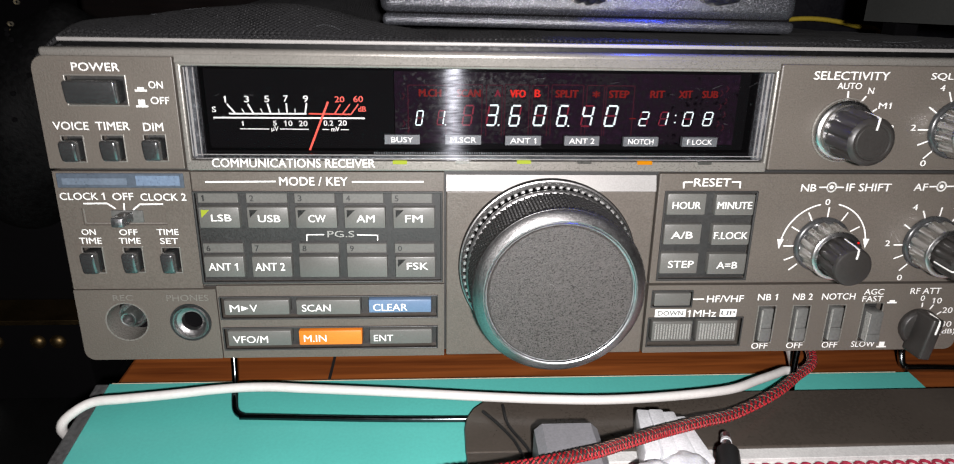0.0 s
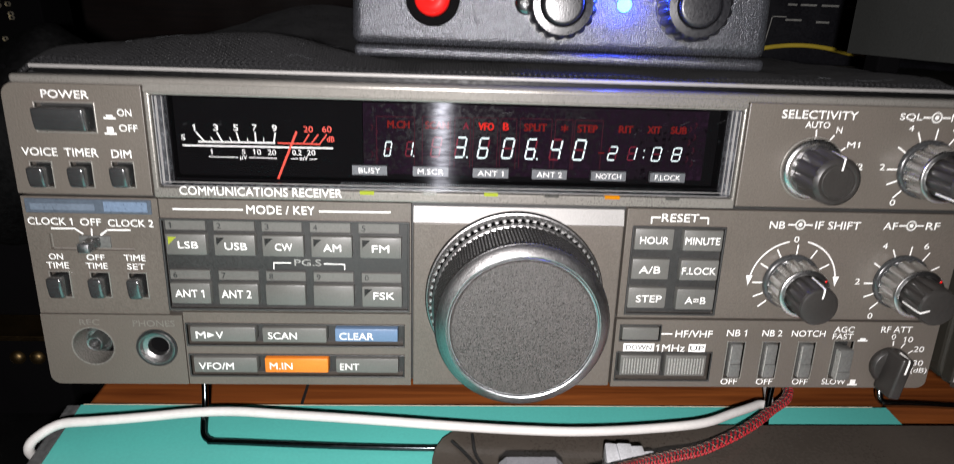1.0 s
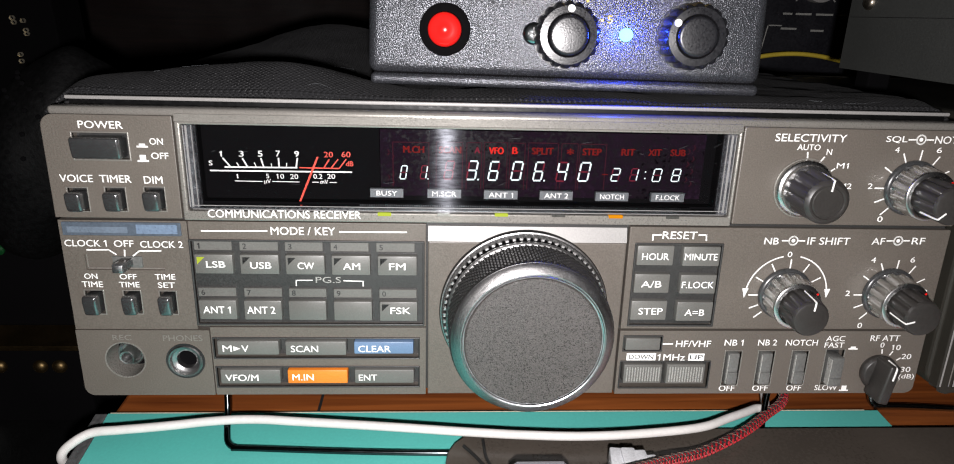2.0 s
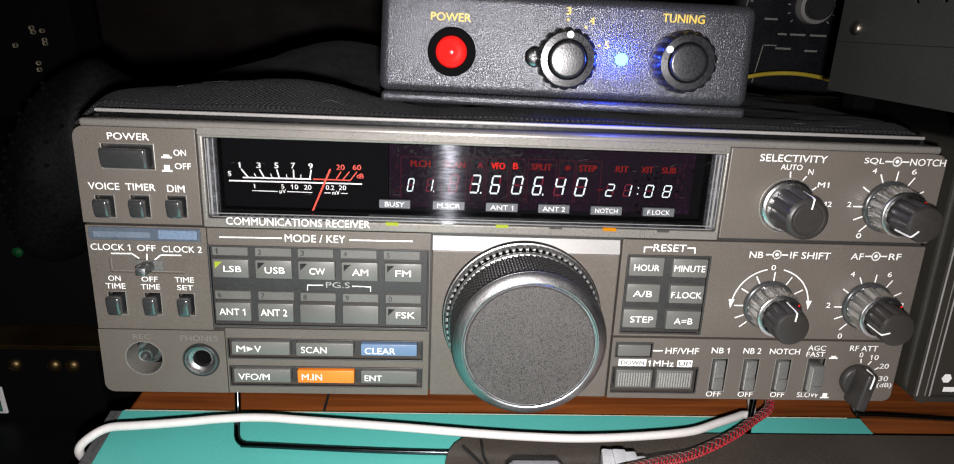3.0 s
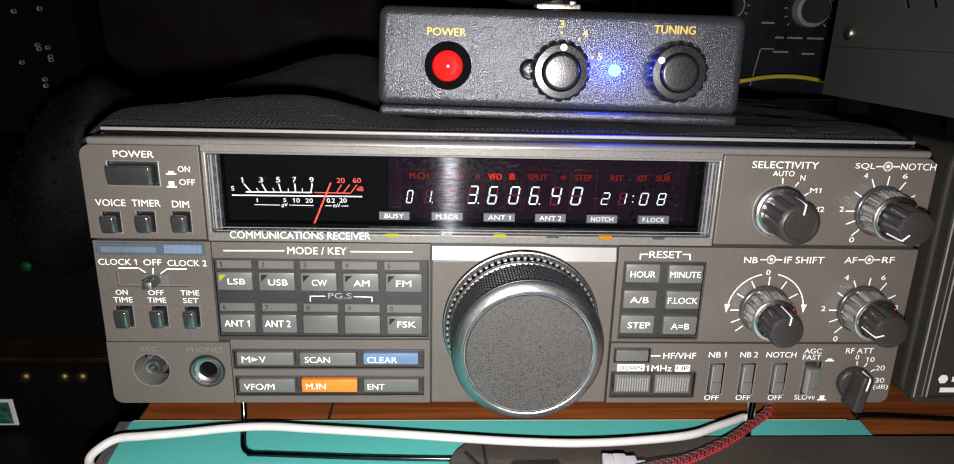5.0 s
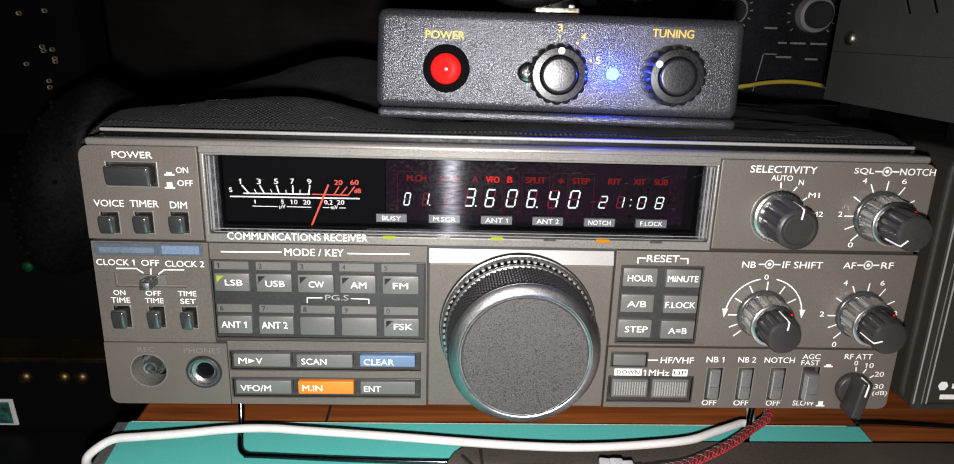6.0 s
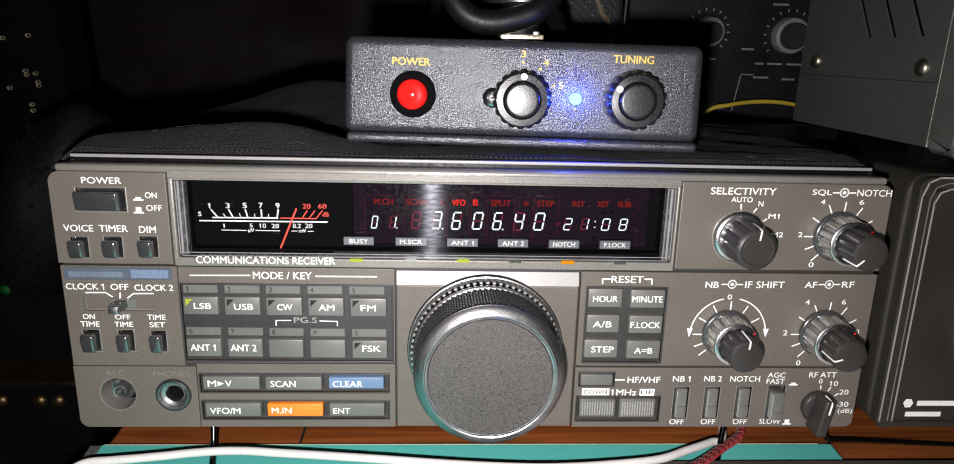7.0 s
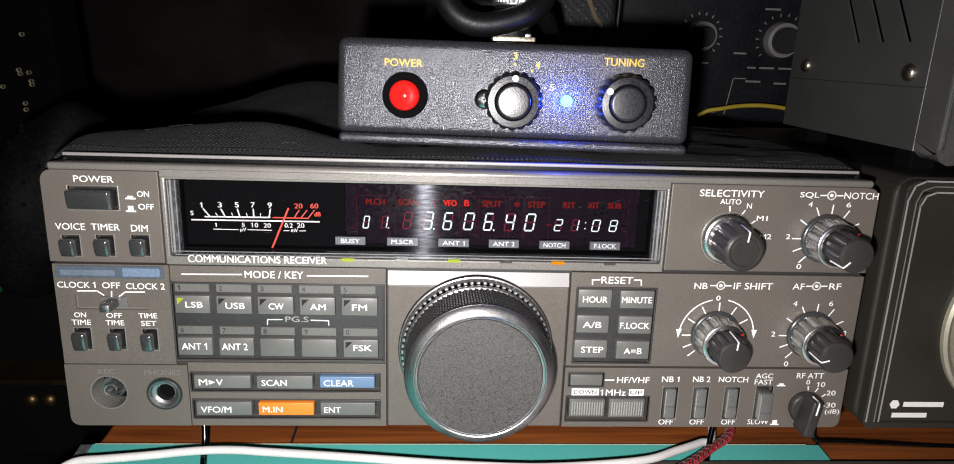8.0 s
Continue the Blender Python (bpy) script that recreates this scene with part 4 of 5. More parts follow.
def single_knob(x, z, r, out, angle, sag, label):
    ob = part("knob", lathe(x, z, [(8.8, 0.0), (8.8, 0.9), (8.5, 1.5), (8.1, 1.8), (7.6, 2.0), (7.4, 3.0)], 72), KNURLED, radio, label, 40)
    part("skirt_rim", lathe(x, z, [(9.1, 0.0), (9.1, 0.35), (8.7, 0.5)], 72), PAINT_LIGHT, ob, "", 40)
    cap = part("knob_cap", lathe(x, z, [(r + 0.5, 2.4), (r + 0.6, 3.2), (r + 0.3, out - 1.6), (r + 0.1, out - 0.9), (r - 0.5, out - 0.3), (r - 1.0, out), (r - 1.5, out), (r - 1.75, out - 0.3), (r - 2.0, out - 0.3), (r - 2.2, out - 0.1), (0.5, out - 0.1)], 180, 10, 0.13, (1, 2), sag=sag), KNOB, ob, "charcoal fluted cap", 30)
    pointer(x, z, r + 0.2, out, angle, cap, sag)
    return ob


FAN = [-135, -112, -90, -57, -25, 3, 33, 62]
single_knob(218.6, 69.9, 6.4, 14.0, 6, 0.07, "charcoal rotary knob with a bright metal skirt")
dual_knob(252.1, 70.4, 18.3, 228, 0.06, "double rotary knob, metal ring and charcoal cap")
dial_ticks(252.4, 70.2, 8.9, 11.6, FAN)
dual_knob(218.5, 35.8, 16.8, 5, 0.08, "double rotary knob, metal ring and charcoal cap")
dial_ticks(218.9, 35.3, 9.1, 11.8, [-130, -112, -90, -60, -30, 0, 30, 60])
dual_knob(252.3, 36.1, 17.0, 255, 0.08, "double rotary knob, metal ring and charcoal cap")
dial_ticks(252.9, 35.5, 8.9, 11.6, FAN)
arc = [(218.9 + 13.1 * math.sin(radians(a)), 35.3 + 13.1 * math.cos(radians(a))) for a in range(-84, 85, 6)]
half = [p for p in arc if p[0] < 217.2], [p for p in arc if p[0] > 220.6]
for s, run in zip((-1, 1), half):
    part("printed_arc", stroke(run, 0.4), INK, radio, "white curved line")
    bm = bmesh.new()
    q = Vector((218.9 + s * 13.2, 35.3 + 0.6))
    bm.faces.new([bm.verts.new((q.x + dx, -0.09, q.y + dz)) for dx, dz in ((-1.0, 1.6), (1.0, 1.6), (0.1 * s, -1.6))])
    part("arrow_head", bm, INK, radio)

# attenuator knob: a flat wing on a round base
att = part("attenuator_knob", lathe(254.1, 8.7, [(5.7, 0.0), (6.1, 1.6), (5.6, 2.6), (5.3, 2.8)], 64), KNOB, radio, "charcoal wing-shaped attenuator knob", 40)
wing = box(-1.9, 1.9, -9.5, -1.5, -7.4, 6.2, 0.9, 3)
wing.transform(Matrix.Translation((252.9, 0, 8.7)) @ Matrix.Rotation(radians(9), 4, "Y"))
wing = part("wing", wing, KNOB, att, "", 40)
u, v = math.sin(radians(9)), math.cos(radians(9))
part("pointer_line", tube([(252.9 + 6.25 * u, -5.0, 8.7 + 6.25 * v), (252.9 + 5.9 * u, -8.7, 8.7 + 5.9 * v), (252.9 + 5.0 * u, -9.5, 8.7 + 5.0 * v), (252.9 + 1.5 * u, -9.55, 8.7 + 1.5 * v)], 0.3, 6), INK, wing)

# ---- display window ----
a, b, c, d = WIN
part("display_well", plate(a - 0.5, b + 0.5, c - 0.5, d + 0.5, 3.9, 9.2, [(a + 3.2, b - 3.2, c + 2.0, d - 0.6)]), METER_BLACK, radio)
part("display_floor", box(a, b, 7.9, 8.95, c, d, 0), METER_BLACK, radio)
part("window_edge", box(a + 0.1, a + 3.0, 0.9, 3.8, c + 0.3, d - 0.1, 0.3, 1), ACRYL, radio, "clear glossy plastic window edge")
part("window_edge", box(b - 3.0, b - 0.1, 0.9, 3.8, c + 0.3, d - 0.1, 0.3, 1), ACRYL, radio, "clear glossy plastic window edge")
# pale solid bars drawn as the highlights on the clear plastic edges
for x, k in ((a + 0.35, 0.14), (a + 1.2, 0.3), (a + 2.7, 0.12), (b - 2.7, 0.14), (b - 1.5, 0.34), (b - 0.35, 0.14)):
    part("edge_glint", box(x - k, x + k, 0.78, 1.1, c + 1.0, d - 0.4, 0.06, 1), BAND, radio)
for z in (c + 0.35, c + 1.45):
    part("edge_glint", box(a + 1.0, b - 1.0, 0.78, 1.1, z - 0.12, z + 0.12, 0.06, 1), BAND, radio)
part("window_edge", box(a + 3.1, b - 3.1, 1.2, 3.8, c + 0.1, c + 1.5, 0.3, 1), CHROME, radio)
rack = bmesh.new()
for k in range(150):
    u = 86.5 + k * 0.66
    box(u, u + 0.36, 0.9, 1.5, c + 1.75, c + 2.35, 0, bm=rack)
    box(u + 0.3, u + 0.6, 0.85, 1.4, c + 0.75, c + 1.25, 0, bm=rack)
tagged(part("window_ribbing", rack, CHROME, radio, "fine ribbed strip along the window's lower edge"), kind="stuff")
pane = part("window_pane", box(a + 0.1, b - 0.1, 0.3, 0.7, c + 0.1, d - 0.1, 0), SHEET, radio, "clear scratched acrylic pane")
pane.visible_shadow = False
scratch = bmesh.new()
for k in range(46):
    x, z, t = random.uniform(a + 6, b - 6), random.uniform(c + 4, d - 1.5), random.uniform(-0.5, 0.5)
    s = random.choice((0.15, 0.4, 1.2, 2.6))
    lines([[(x, z), (x + s * math.cos(t), z + s * math.sin(t))]], random.uniform(0.03, 0.07), -0.24, scratch)
tagged(part("fine_scratches", scratch, GHOST_DUST, pane, "fine scratches and dust specks"), kind="stuff")

# signal meter

meter = part("signal_meter", box(41, 92, 5.6, 7.8, 63.6, 84.6, 0), METER_BLACK, radio, "black signal meter with white scale and red needle")
for text, ink, b in (("S", INK, (42.93, 73.63, 1.06, 1.62)), ("1", INK, (46.20, 76.38, 0.87, 1.89)), ("3", INK, (51.95, 76.50, 1.36, 1.89)), ("5", INK, (57.38, 76.61, 1.36, 1.90)), ("7", INK, (62.49, 76.72, 1.27, 1.90)), ("9", INK, (67.89, 76.74, 1.37, 1.90)),
                     ("20", INK_RED, (77.12, 76.67, 2.65, 1.82)), ("60", INK_RED, (82.22, 76.78, 2.65, 1.83)), ("dB", INK_RED, (83.19, 74.05, 2.17, 1.63)), ("1", INK, (50.39, 69.82, 0.58, 1.43)), ("5", INK, (59.08, 69.99, 0.98, 1.43)), ("10", INK, (62.90, 69.97, 1.96, 1.64)), ("20", INK, (66.82, 69.94, 2.36, 1.64)),
                     ("0.2", INK, (73.75, 70.08, 2.66, 1.64)), ("20", INK, (77.65, 70.15, 2.37, 1.64)), ("\u00b5V", INK, (58.99, 68.30, 1.96, 1.75)), ("mV", INK, (75.57, 68.47, 2.27, 1.44))):
    x, z, w, h = b
    words(text, x, z, w, h, meter, ink, -5.5)
WHITE_SCALE = [[(47.06, 72.50), (67.72, 72.62)], [(42.73, 71.40), (83.62, 71.50)], [(46.64, 75.02), (48.61, 72.53)], [(52.25, 75.04), (53.47, 72.63)], [(57.50, 75.15), (58.14, 72.63)], [(62.56, 75.25), (62.63, 72.61)], [(68.03, 75.36), (67.52, 72.71)]]
part("meter_scale", lines(WHITE_SCALE, 0.42, -5.5), INK, meter)
part("meter_scale", lines([[(50.44, 73.79), (51.14, 72.59)], [(55.49, 73.89), (56.00, 72.68)], [(60.35, 73.79), (60.49, 72.67)], [(64.84, 73.88), (64.78, 72.66)], [(49.52, 68.38), (57.33, 68.32)], [(60.47, 68.38), (68.12, 68.32)], [(72.06, 68.30), (73.84, 68.33)], [(77.20, 68.29), (79.18, 68.33)]], 0.22, -5.5), INK, meter)
part("meter_scale", lines([[(68.70, 72.64), (80.09, 72.56)], [(75.56, 72.57), (77.22, 75.15)], [(77.73, 72.61), (79.77, 75.20)], [(80.09, 72.56), (82.13, 75.25)]], 0.34, -5.5), INK_RED, meter)
part("meter_needle", lines([[(73.97, 75.84), (68.25, 62.41)]], 0.55, -4.8), INK_RED, meter, "thin red needle")

# fluorescent display
display = part("frequency_display", box(92.2, 189.5, 5.6, 7.8, 64.6, 84.4, 0), VFD_BACK, radio, "dark red fluorescent display with white figures")
SEGMENTS = {"0": "abcdef", "1": "bc", "2": "abged", "3": "abgcd", "4": "fgbc", "5": "afgcd", "6": "afgecd", "7": "abcf", "8": "abcdefg", " ": ""}


def figure(b, digit, dot=False, lean=0.08):
    """A seven-segment figure: the lit strokes and the faint unlit ones."""
    x, z, w, h = b
    w, h = 0.92 * w, 0.87 * h
    w, t = w - 0.2, 0.075 * h + 0.07
    ends = {"a": ((-1, 1), (1, 1)), "b": ((1, 1), (1, 0)), "c": ((1, 0), (1, -1)), "d": ((-1, -1), (1, -1)), "e": ((-1, 0), (-1, -1)), "f": ((-1, 1), (-1, 0)), "g": ((-1, 0), (1, 0))}
    lit, dark = [], []
    for s, (p, q) in ends.items():
        run = []
        for (i, j), (m, n) in ((p, q), (q, p)):
            i, j = i + 0.2 * (m - i) / 1.0 * (0.7 if m != i else 0), j + (0.17 * (n - j) if n != j else 0)
            run.append((x + (i * 0.5 * (w - h * 2 * lean)) + lean * j * h, z + j * h / 2))
        (lit if s in SEGMENTS[digit] else dark).append(run)
    if dot:
        lit.append([(x + w / 2 + 0.1, z - h / 2), (x + w / 2 + 0.12, z - h / 2)])
    if lit:
        part("lit_figure", lines(lit, t, -5.5), DIGIT, display)
    if dark:
        part("unlit_figure", lines(dark, t * 0.9, -5.54), GHOST, display)


for b, digit, dot in (((99.05, 71.70, 2.69, 4.53), "0", 0), ((105.04, 71.82, 2.70, 4.54), "1", 1), ((112.59, 72.53, 3.81, 6.29), " ", 0), ((119.46, 72.61, 3.92, 6.41), "3", 1), ((125.91, 72.53, 3.93, 6.42), "6", 0), ((132.88, 72.62, 4.15, 6.33), "0", 0),
                      ((139.43, 72.59, 3.86, 6.44), "6", 1), ((146.50, 72.58, 4.18, 6.56), "4", 0), ((153.29, 72.66, 4.29, 6.46), "0", 0), ((162.87, 71.91, 3.29, 4.39), "2", 0), ((168.53, 71.97, 3.09, 4.30), "1", 0), ((175.61, 71.95, 3.41, 4.41), "0", 0), ((181.47, 72.01, 3.32, 4.31), "8", 0)):
    figure(b, digit, bool(dot))
part("colon", lines([[(171.98, 72.94), (172.00, 72.94)], [(171.91, 70.94), (171.93, 70.94)]], 0.4, -5.5), DIGIT, display)
part("dash", lines([[(158.86, 71.95), (160.40, 71.98)]], 0.3, -5.5), RED_DIM, display)
for text, ink, b in (("M.CH", RED_DIM, (102.03, 78.61, 6.14, 2.23)), ("SCAN", RED_DIM, (112.75, 78.64, 6.57, 2.24)), ("A", GHOST, (120.83, 78.71, 1.60, 2.04)), ("VFO", RED_ON, (126.49, 78.63, 4.31, 2.25)), ("B", RED_ON, (132.01, 78.74, 1.51, 2.25)), ("SPLIT", RED_DIM, (140.32, 78.72, 6.46, 2.26)),
                     ("*", RED_DIM, (148.62, 78.69, 2.03, 2.05)), ("STEP", RED_DIM, (155.12, 78.72, 5.69, 2.26)), ("RIT", RED_DIM, (166.13, 78.80, 4.09, 2.17)), ("XIT", RED_DIM, (174.22, 78.87, 3.90, 2.17)), ("SUB", RED_DIM, (181.32, 78.91, 4.53, 2.17))):
    x, z, w, h = b
    words(text, x, z, w, h, display, ink, -5.5, 0.03)
for b in ((101.20, 73.94, 10.55, 13.54), (112.58, 73.96, 7.81, 13.99), (119.90, 73.90, 4.42, 14.02), (126.34, 74.03, 6.85, 14.04), (132.80, 73.96, 4.45, 14.06), (140.50, 74.11, 8.93, 14.09), (148.43, 74.06, 4.89, 14.12), (155.48, 74.10, 7.97, 13.93)):
    x, z, w, h = b
    part("display_outline", lines([[(x - w / 2, z - h / 2), (x - w / 2, z + h / 2), (x + w / 2, z + h / 2), (x + w / 2, z - h / 2)]], 0.25, -5.57), GHOST_LINE, display)

for x, zs in ((96.2, (68.6, 71.2, 76.4)), (94.9, (70.0, 77.6)), (186.4, (69.4, 73.2, 77.0, 80.4)), (184.9, (70.6, 75.4, 79.2))):
    for z in zs:
        part("display_mark", lines([[(x - 0.5, z - 0.7), (x + 0.1, z), (x - 0.4, z + 0.8)]], 0.3, -5.56), GHOST_LINE, display)

# legends and indicator lamps under the display
for text, b, lb, ink in (("BUSY", (94.35, 66.38, 9.61, 2.55), (93.67, 60.21, 4.02, 1.34), LED_GREEN), ("M.SCR", (111.18, 66.38, 9.88, 2.57), (111.07, 60.34, 3.96, 1.24), LED_OFF), ("ANT 1", (127.86, 66.27, 9.97, 2.58), (128.17, 60.42, 3.99, 1.25), LED_GREEN),
                         ("ANT 2", (144.38, 66.26, 9.85, 2.59), (145.22, 60.44, 4.03, 1.15), LED_DARK), ("NOTCH", (161.16, 66.15, 9.93, 2.60), (162.48, 60.31, 4.37, 1.36), LED_ORANGE), ("F.LOCK", (178.07, 66.13, 10.01, 2.61), (179.79, 60.33, 4.10, 1.26), LED_DARK)):
    x, z, w, h = b
    ob = part("legend_plate", box(x - w / 2, x + w / 2, 1.05, 2.6, z - h / 2, z + h / 2, 0), PLATE_GREY, radio)
    words(text, x, z, w * (0.64 if len(text) < 5 else 0.74), h * 0.64, ob, INK, -0.98, 0.0)
    x, z, w, h = lb
    part("indicator_lamp", box(x - w / 2, x + w / 2, -0.4, 0.5, z - 0.38 * h, z + 0.38 * h, 0.15, 1), ink, radio, {LED_GREEN: "lit green lamp", LED_ORANGE: "lit orange lamp"}.get(ink, ""))

# folding wire stand under the case, and rear feet
inverse = RACK.inverted()


def on_desk(x, y, z):
    return tuple(1000 * (inverse @ Vector((x * K, y * K, z * K))))


part("wire_stand", tube([(31, 36, 1.5), on_desk(33.2, 26, 14), on_desk(34, 21.8, 8), on_desk(34.7, 17, 4.4), on_desk(35.9, 13.6, 2.4), on_desk(38.5, 12.4, 1.25), on_desk(44, 12.0, 1.15), on_desk(110, 9.0, 1.15), on_desk(214, 9.0, 1.15), on_desk(226, 10, 1.2), on_desk(230, 14, 1.2), on_desk(232.5, 20.5, 2.4), on_desk(235.5, 27, 9), (243, 40, 1.5)], 1.1, 12, 8), WIRE, radio, "dark chromed wire stand, folded out", 60)
for x in (30, 238):
    part("rear_foot", box(x - 8, x + 8, 242, 258, -9.4, 2, 1.5), BLACK, radio)

# ---- black cloth over the receiver ----
def cloth_height(x, y):
    g = lambda cx, cy, sx, sy: math.exp(-((x - cx) / sx) ** 2 - ((y - cy) / sy) ** 2)
    front = min(1.0, max(0.0, (y - 13) / 9)) ** 0.5
    z = 91.7 + 3.0 * front + 7.0 * front * g(60, 26, 42 if x < 60 else 25, 13) + 1.0 * g(20, 40, 26, 18) + 16 * g(58, 135, 40, 42) + 4.0 * g(95, 150, 60, 40) + 2.0 * g(230, 120, 50, 50)
    z -= 2.2 * g(50, 52, 60, 7)
    z += 1.1 * noise.noise((x * 0.035, y * 0.05, 3)) + 0.35 * noise.noise((x * 0.13, y * 0.17, 7)) * front
    fall = max(0.0, 4 - x) / 12, max(0.0, x - 262) / 12
    return max(z - 9 * (fall[0] ** 2 + fall[1] ** 2), 91.75 if 3 < x < 265 else 84)


bm = bmesh.new()
grid = [[bm.verts.new((x, y, cloth_height(x, y))) for x in np.linspace(-7, 276, 150)] for y in np.linspace(13, 262, 120)]
for a, b in zip(grid, grid[1:]):
    for i in range(149):
        bm.faces.new([a[i], a[i + 1], b[i + 1], b[i]])
cover = part("cloth_cover", bm, CLOTH, None, smooth=180)
cover.matrix_world = RACK
tagged(cover, "rumpled black woven dust cover lying on the receiver's top", "cloth cover")
part("cover_hem", tube([(x, 13.6, cloth_height(x, 13.6) + 0.1) for x in range(-6, 276, 8)], 0.5, 8, 4), CLOTH, cover, "stitched front hem", 60)
mod = cover.modifiers.new("thickness", "SOLIDIFY")
mod.thickness, mod.offset = 0.0008, -1
for k, run in enumerate((((22, 24, 101.5), (30, 27, 102), (38, 26, 103)), ((226, 18, 95.5), (240, 16, 95.4), (250, 19, 96)), ((58, 76, 0), (66, 79, 0), (76, 77, 0)), ((70, 16, 0), (73, 17, 0), (77, 15.8, 0)))):
    lint = part("lint_thread", tube([(x, y, cloth_height(x, y) + 0.1) for x, y, z in run], 0.035, 5), PLATE_GREY, None)
    lint.matrix_world = RACK
    tagged(lint, "fine pale lint thread on the black cloth", "lint", "lint on the cloth")

# ---- tuner box on the cloth ----
BOX = RACK @ pose(0.1477, 0.0148, 0.0961, 0.6, 0.4, -3.7)
tuner = thing("tuner_box", BOX, "black stippled metal tuner box with two knobs and a red button", "tuner box")


def moulded(w0, w1, y0, y1, z0, z1, draft):
    """A cast lid: it tapers towards its top."""
    bm = box(-w0 / 2, w0 / 2, y0, y1, z0, z1, 3.2, 5)
    for v in bm.verts:
        k = (v.co.z - z0) / (z1 - z0)
        v.co.x *= 1 + (w1 / w0 - 1) * k
        if v.co.y < 30:
            v.co.y += draft * (v.co.z - z0)
        v.co.x -= 0.9
    return bm


part("lid", moulded(119.3, 117.4, 0.5, 78, 3.0, 34.4, 0.022), POT, tuner, "", 40)
part("base", box(-59.6, 58.4, 0.4, 78.4, -0.3, 3.1, 1.4, 4), POT, tuner, "", 40)
part("seam", box(-58.6, 57.2, 2.0, 77.0, 2.4, 4.4, 0.1, 1), METER_BLACK, tuner)
BX = {"power": (-37.0, 16.2), "band": (-1.2, 15.7), "led": (16.7, 16.4), "tuning": (35.3, 16.5), "screw": (-10.6, 15.9)}
x, z = BX["power"]
ring = part("button_ring", lathe(x, z, [(7.6, -1), (7.6, 0.6), (7.0, 1.1), (5.2, 1.1), (5.0, 0.4), (4.6, 0.4)], 48, hollow=True), METER_BLACK, tuner, "flat black collar", 40)
part("red_button", lathe(x, z, [(4.95, 0), (4.95, 3.0), (4.6, 3.8), (3.9, 4.3), (2.6, 4.15), (1.2, 4.9), (0.2, 4.95)], 48), REDBUTTON, ring, "domed glossy red button", 60)


def fluted_knob(x, z, material, top, dot, label):
    bm = lathe(x, z, [(9.3, 0.6), (9.5, 1.2), (9.3, 7.4), (8.9, 8.2), (8.1, 8.8), (6.15, 9.0), (6.0, 8.7), (5.9, 8.2)], 216, 18, 0.07, (0, 1, 2, 3))
    ob = part("knob", bm, material, tuner, label, 30)
    part("knob_skirt", lathe(x, z, [(9.6, -1), (9.6, 0.7)], 48), BLACK, ob)
    part("knob_groove", lathe(x, z, [(5.98, 8.2), (5.95, 8.6), (5.4, 8.6)], 48), METER_BLACK, ob)
    part("knob_centre", lathe(x, z, [(5.6, 8.3), (5.6, 9.4), (5.47, 9.75), (5.1, 9.98), (4.6, 10.05), (0.4, 10.05)], 64), top, ob, "", 60)
    part("pointer_dot", lathe(x + dot[0], z + dot[1], [(1.05, 8.4), (1.05, 9.15)], 16), INK, ob)
    return ob


SATIN = surface("smooth_black_knob_plastic", (0.011, 0.011, 0.013), 0.32, fine=(1500, 0.2), bump=(1800, 0.1), spec=0.55)
fluted_knob(*BX["band"], SATIN, SATIN, (0.3, 7.3), "fluted black band knob with a white dot")
fluted_knob(*BX["tuning"], SATIN, SATIN, (-5.9, 3.6), "fluted black tuning knob with a white dot")
x, z = BX["led"]
part("pilot_diode", lathe(x, z, [(1.9, -0.5), (1.9, 1.2), (1.5, 2.4), (0.8, 3.0), (0.1, 3.1)], 24), LED_BLUE, tuner, "bright blue lit pilot diode", 60)
x, z = BX["screw"]
screw = part("screw", lathe(x, z, [(3.3, -0.5), (3.3, 0.8), (2.6, 1.4), (0.3, 1.6)], 32), CHROME, tuner, "cross-head screw", 60)
part("screw_cross", lines([[(x - 1.5, z), (x + 1.5, z)], [(x, z - 1.5), (x, z + 1.5)]], 0.7, 1.62), BLACK, screw)
for text, x, z, w, h in (("POWER", -37.6, 26.7, 12.8, 2.7), ("TUNING", 34.8, 29.5, 13.3, 2.8), ("3", -1.0, 30.2, 1.5, 2.4), ("4", 6.5, 27.6, 1.6, 2.4), ("5", 11.7, 20.6, 1.5, 2.4)):
    words(text, x, z, w, h, tuner, INK_YELLOW, 0.2, 0.012)
for x, z in ((-1.0, 27.6), (4.7, 25.6), (9.4, 20.3)):
    part("scale_dot", lathe(x, z, [(0.45, -0.5), (0.45, 0.2)], 10), INK_YELLOW, tuner)

for ob in tuner.children:
    if ob.name.split(".")[0] not in ("lid", "base", "seam"):
        ob.matrix_local = pose(0, 0.0003, 0, -1.3, 0, 0)      # the front of the lid leans back

# coaxial plug standing on the box, with its cable
plug = thing("coaxial_plug", RACK, "bright metal coaxial plug with a black cable on the tuner box", "cable plug")
part("flange", box(140.2, 155.0, 28, 42, 131.0, 133.0, 0.5, 2), NICKEL, plug, "bright square metal flange", 40)
for x, y in ((142.5, 30.5), (147.6, 29.8), (152.6, 30.5)):
    part("flange_nut", box(x - 1.1, x + 1.1, y - 1.1, y + 1.1, 132.8, 134.2, 0.4, 2), STEEL, plug, "", 40)
boot = lathe(0, 0, [(7.4, -1), (7.4, 13.5), (7.0, 14)], 40)
boot.transform(Matrix.Translation((147.5, 35, 132.2)) @ Matrix.Scale(0.874, 4) @ Matrix.Rotation(radians(-90), 4, "X"))
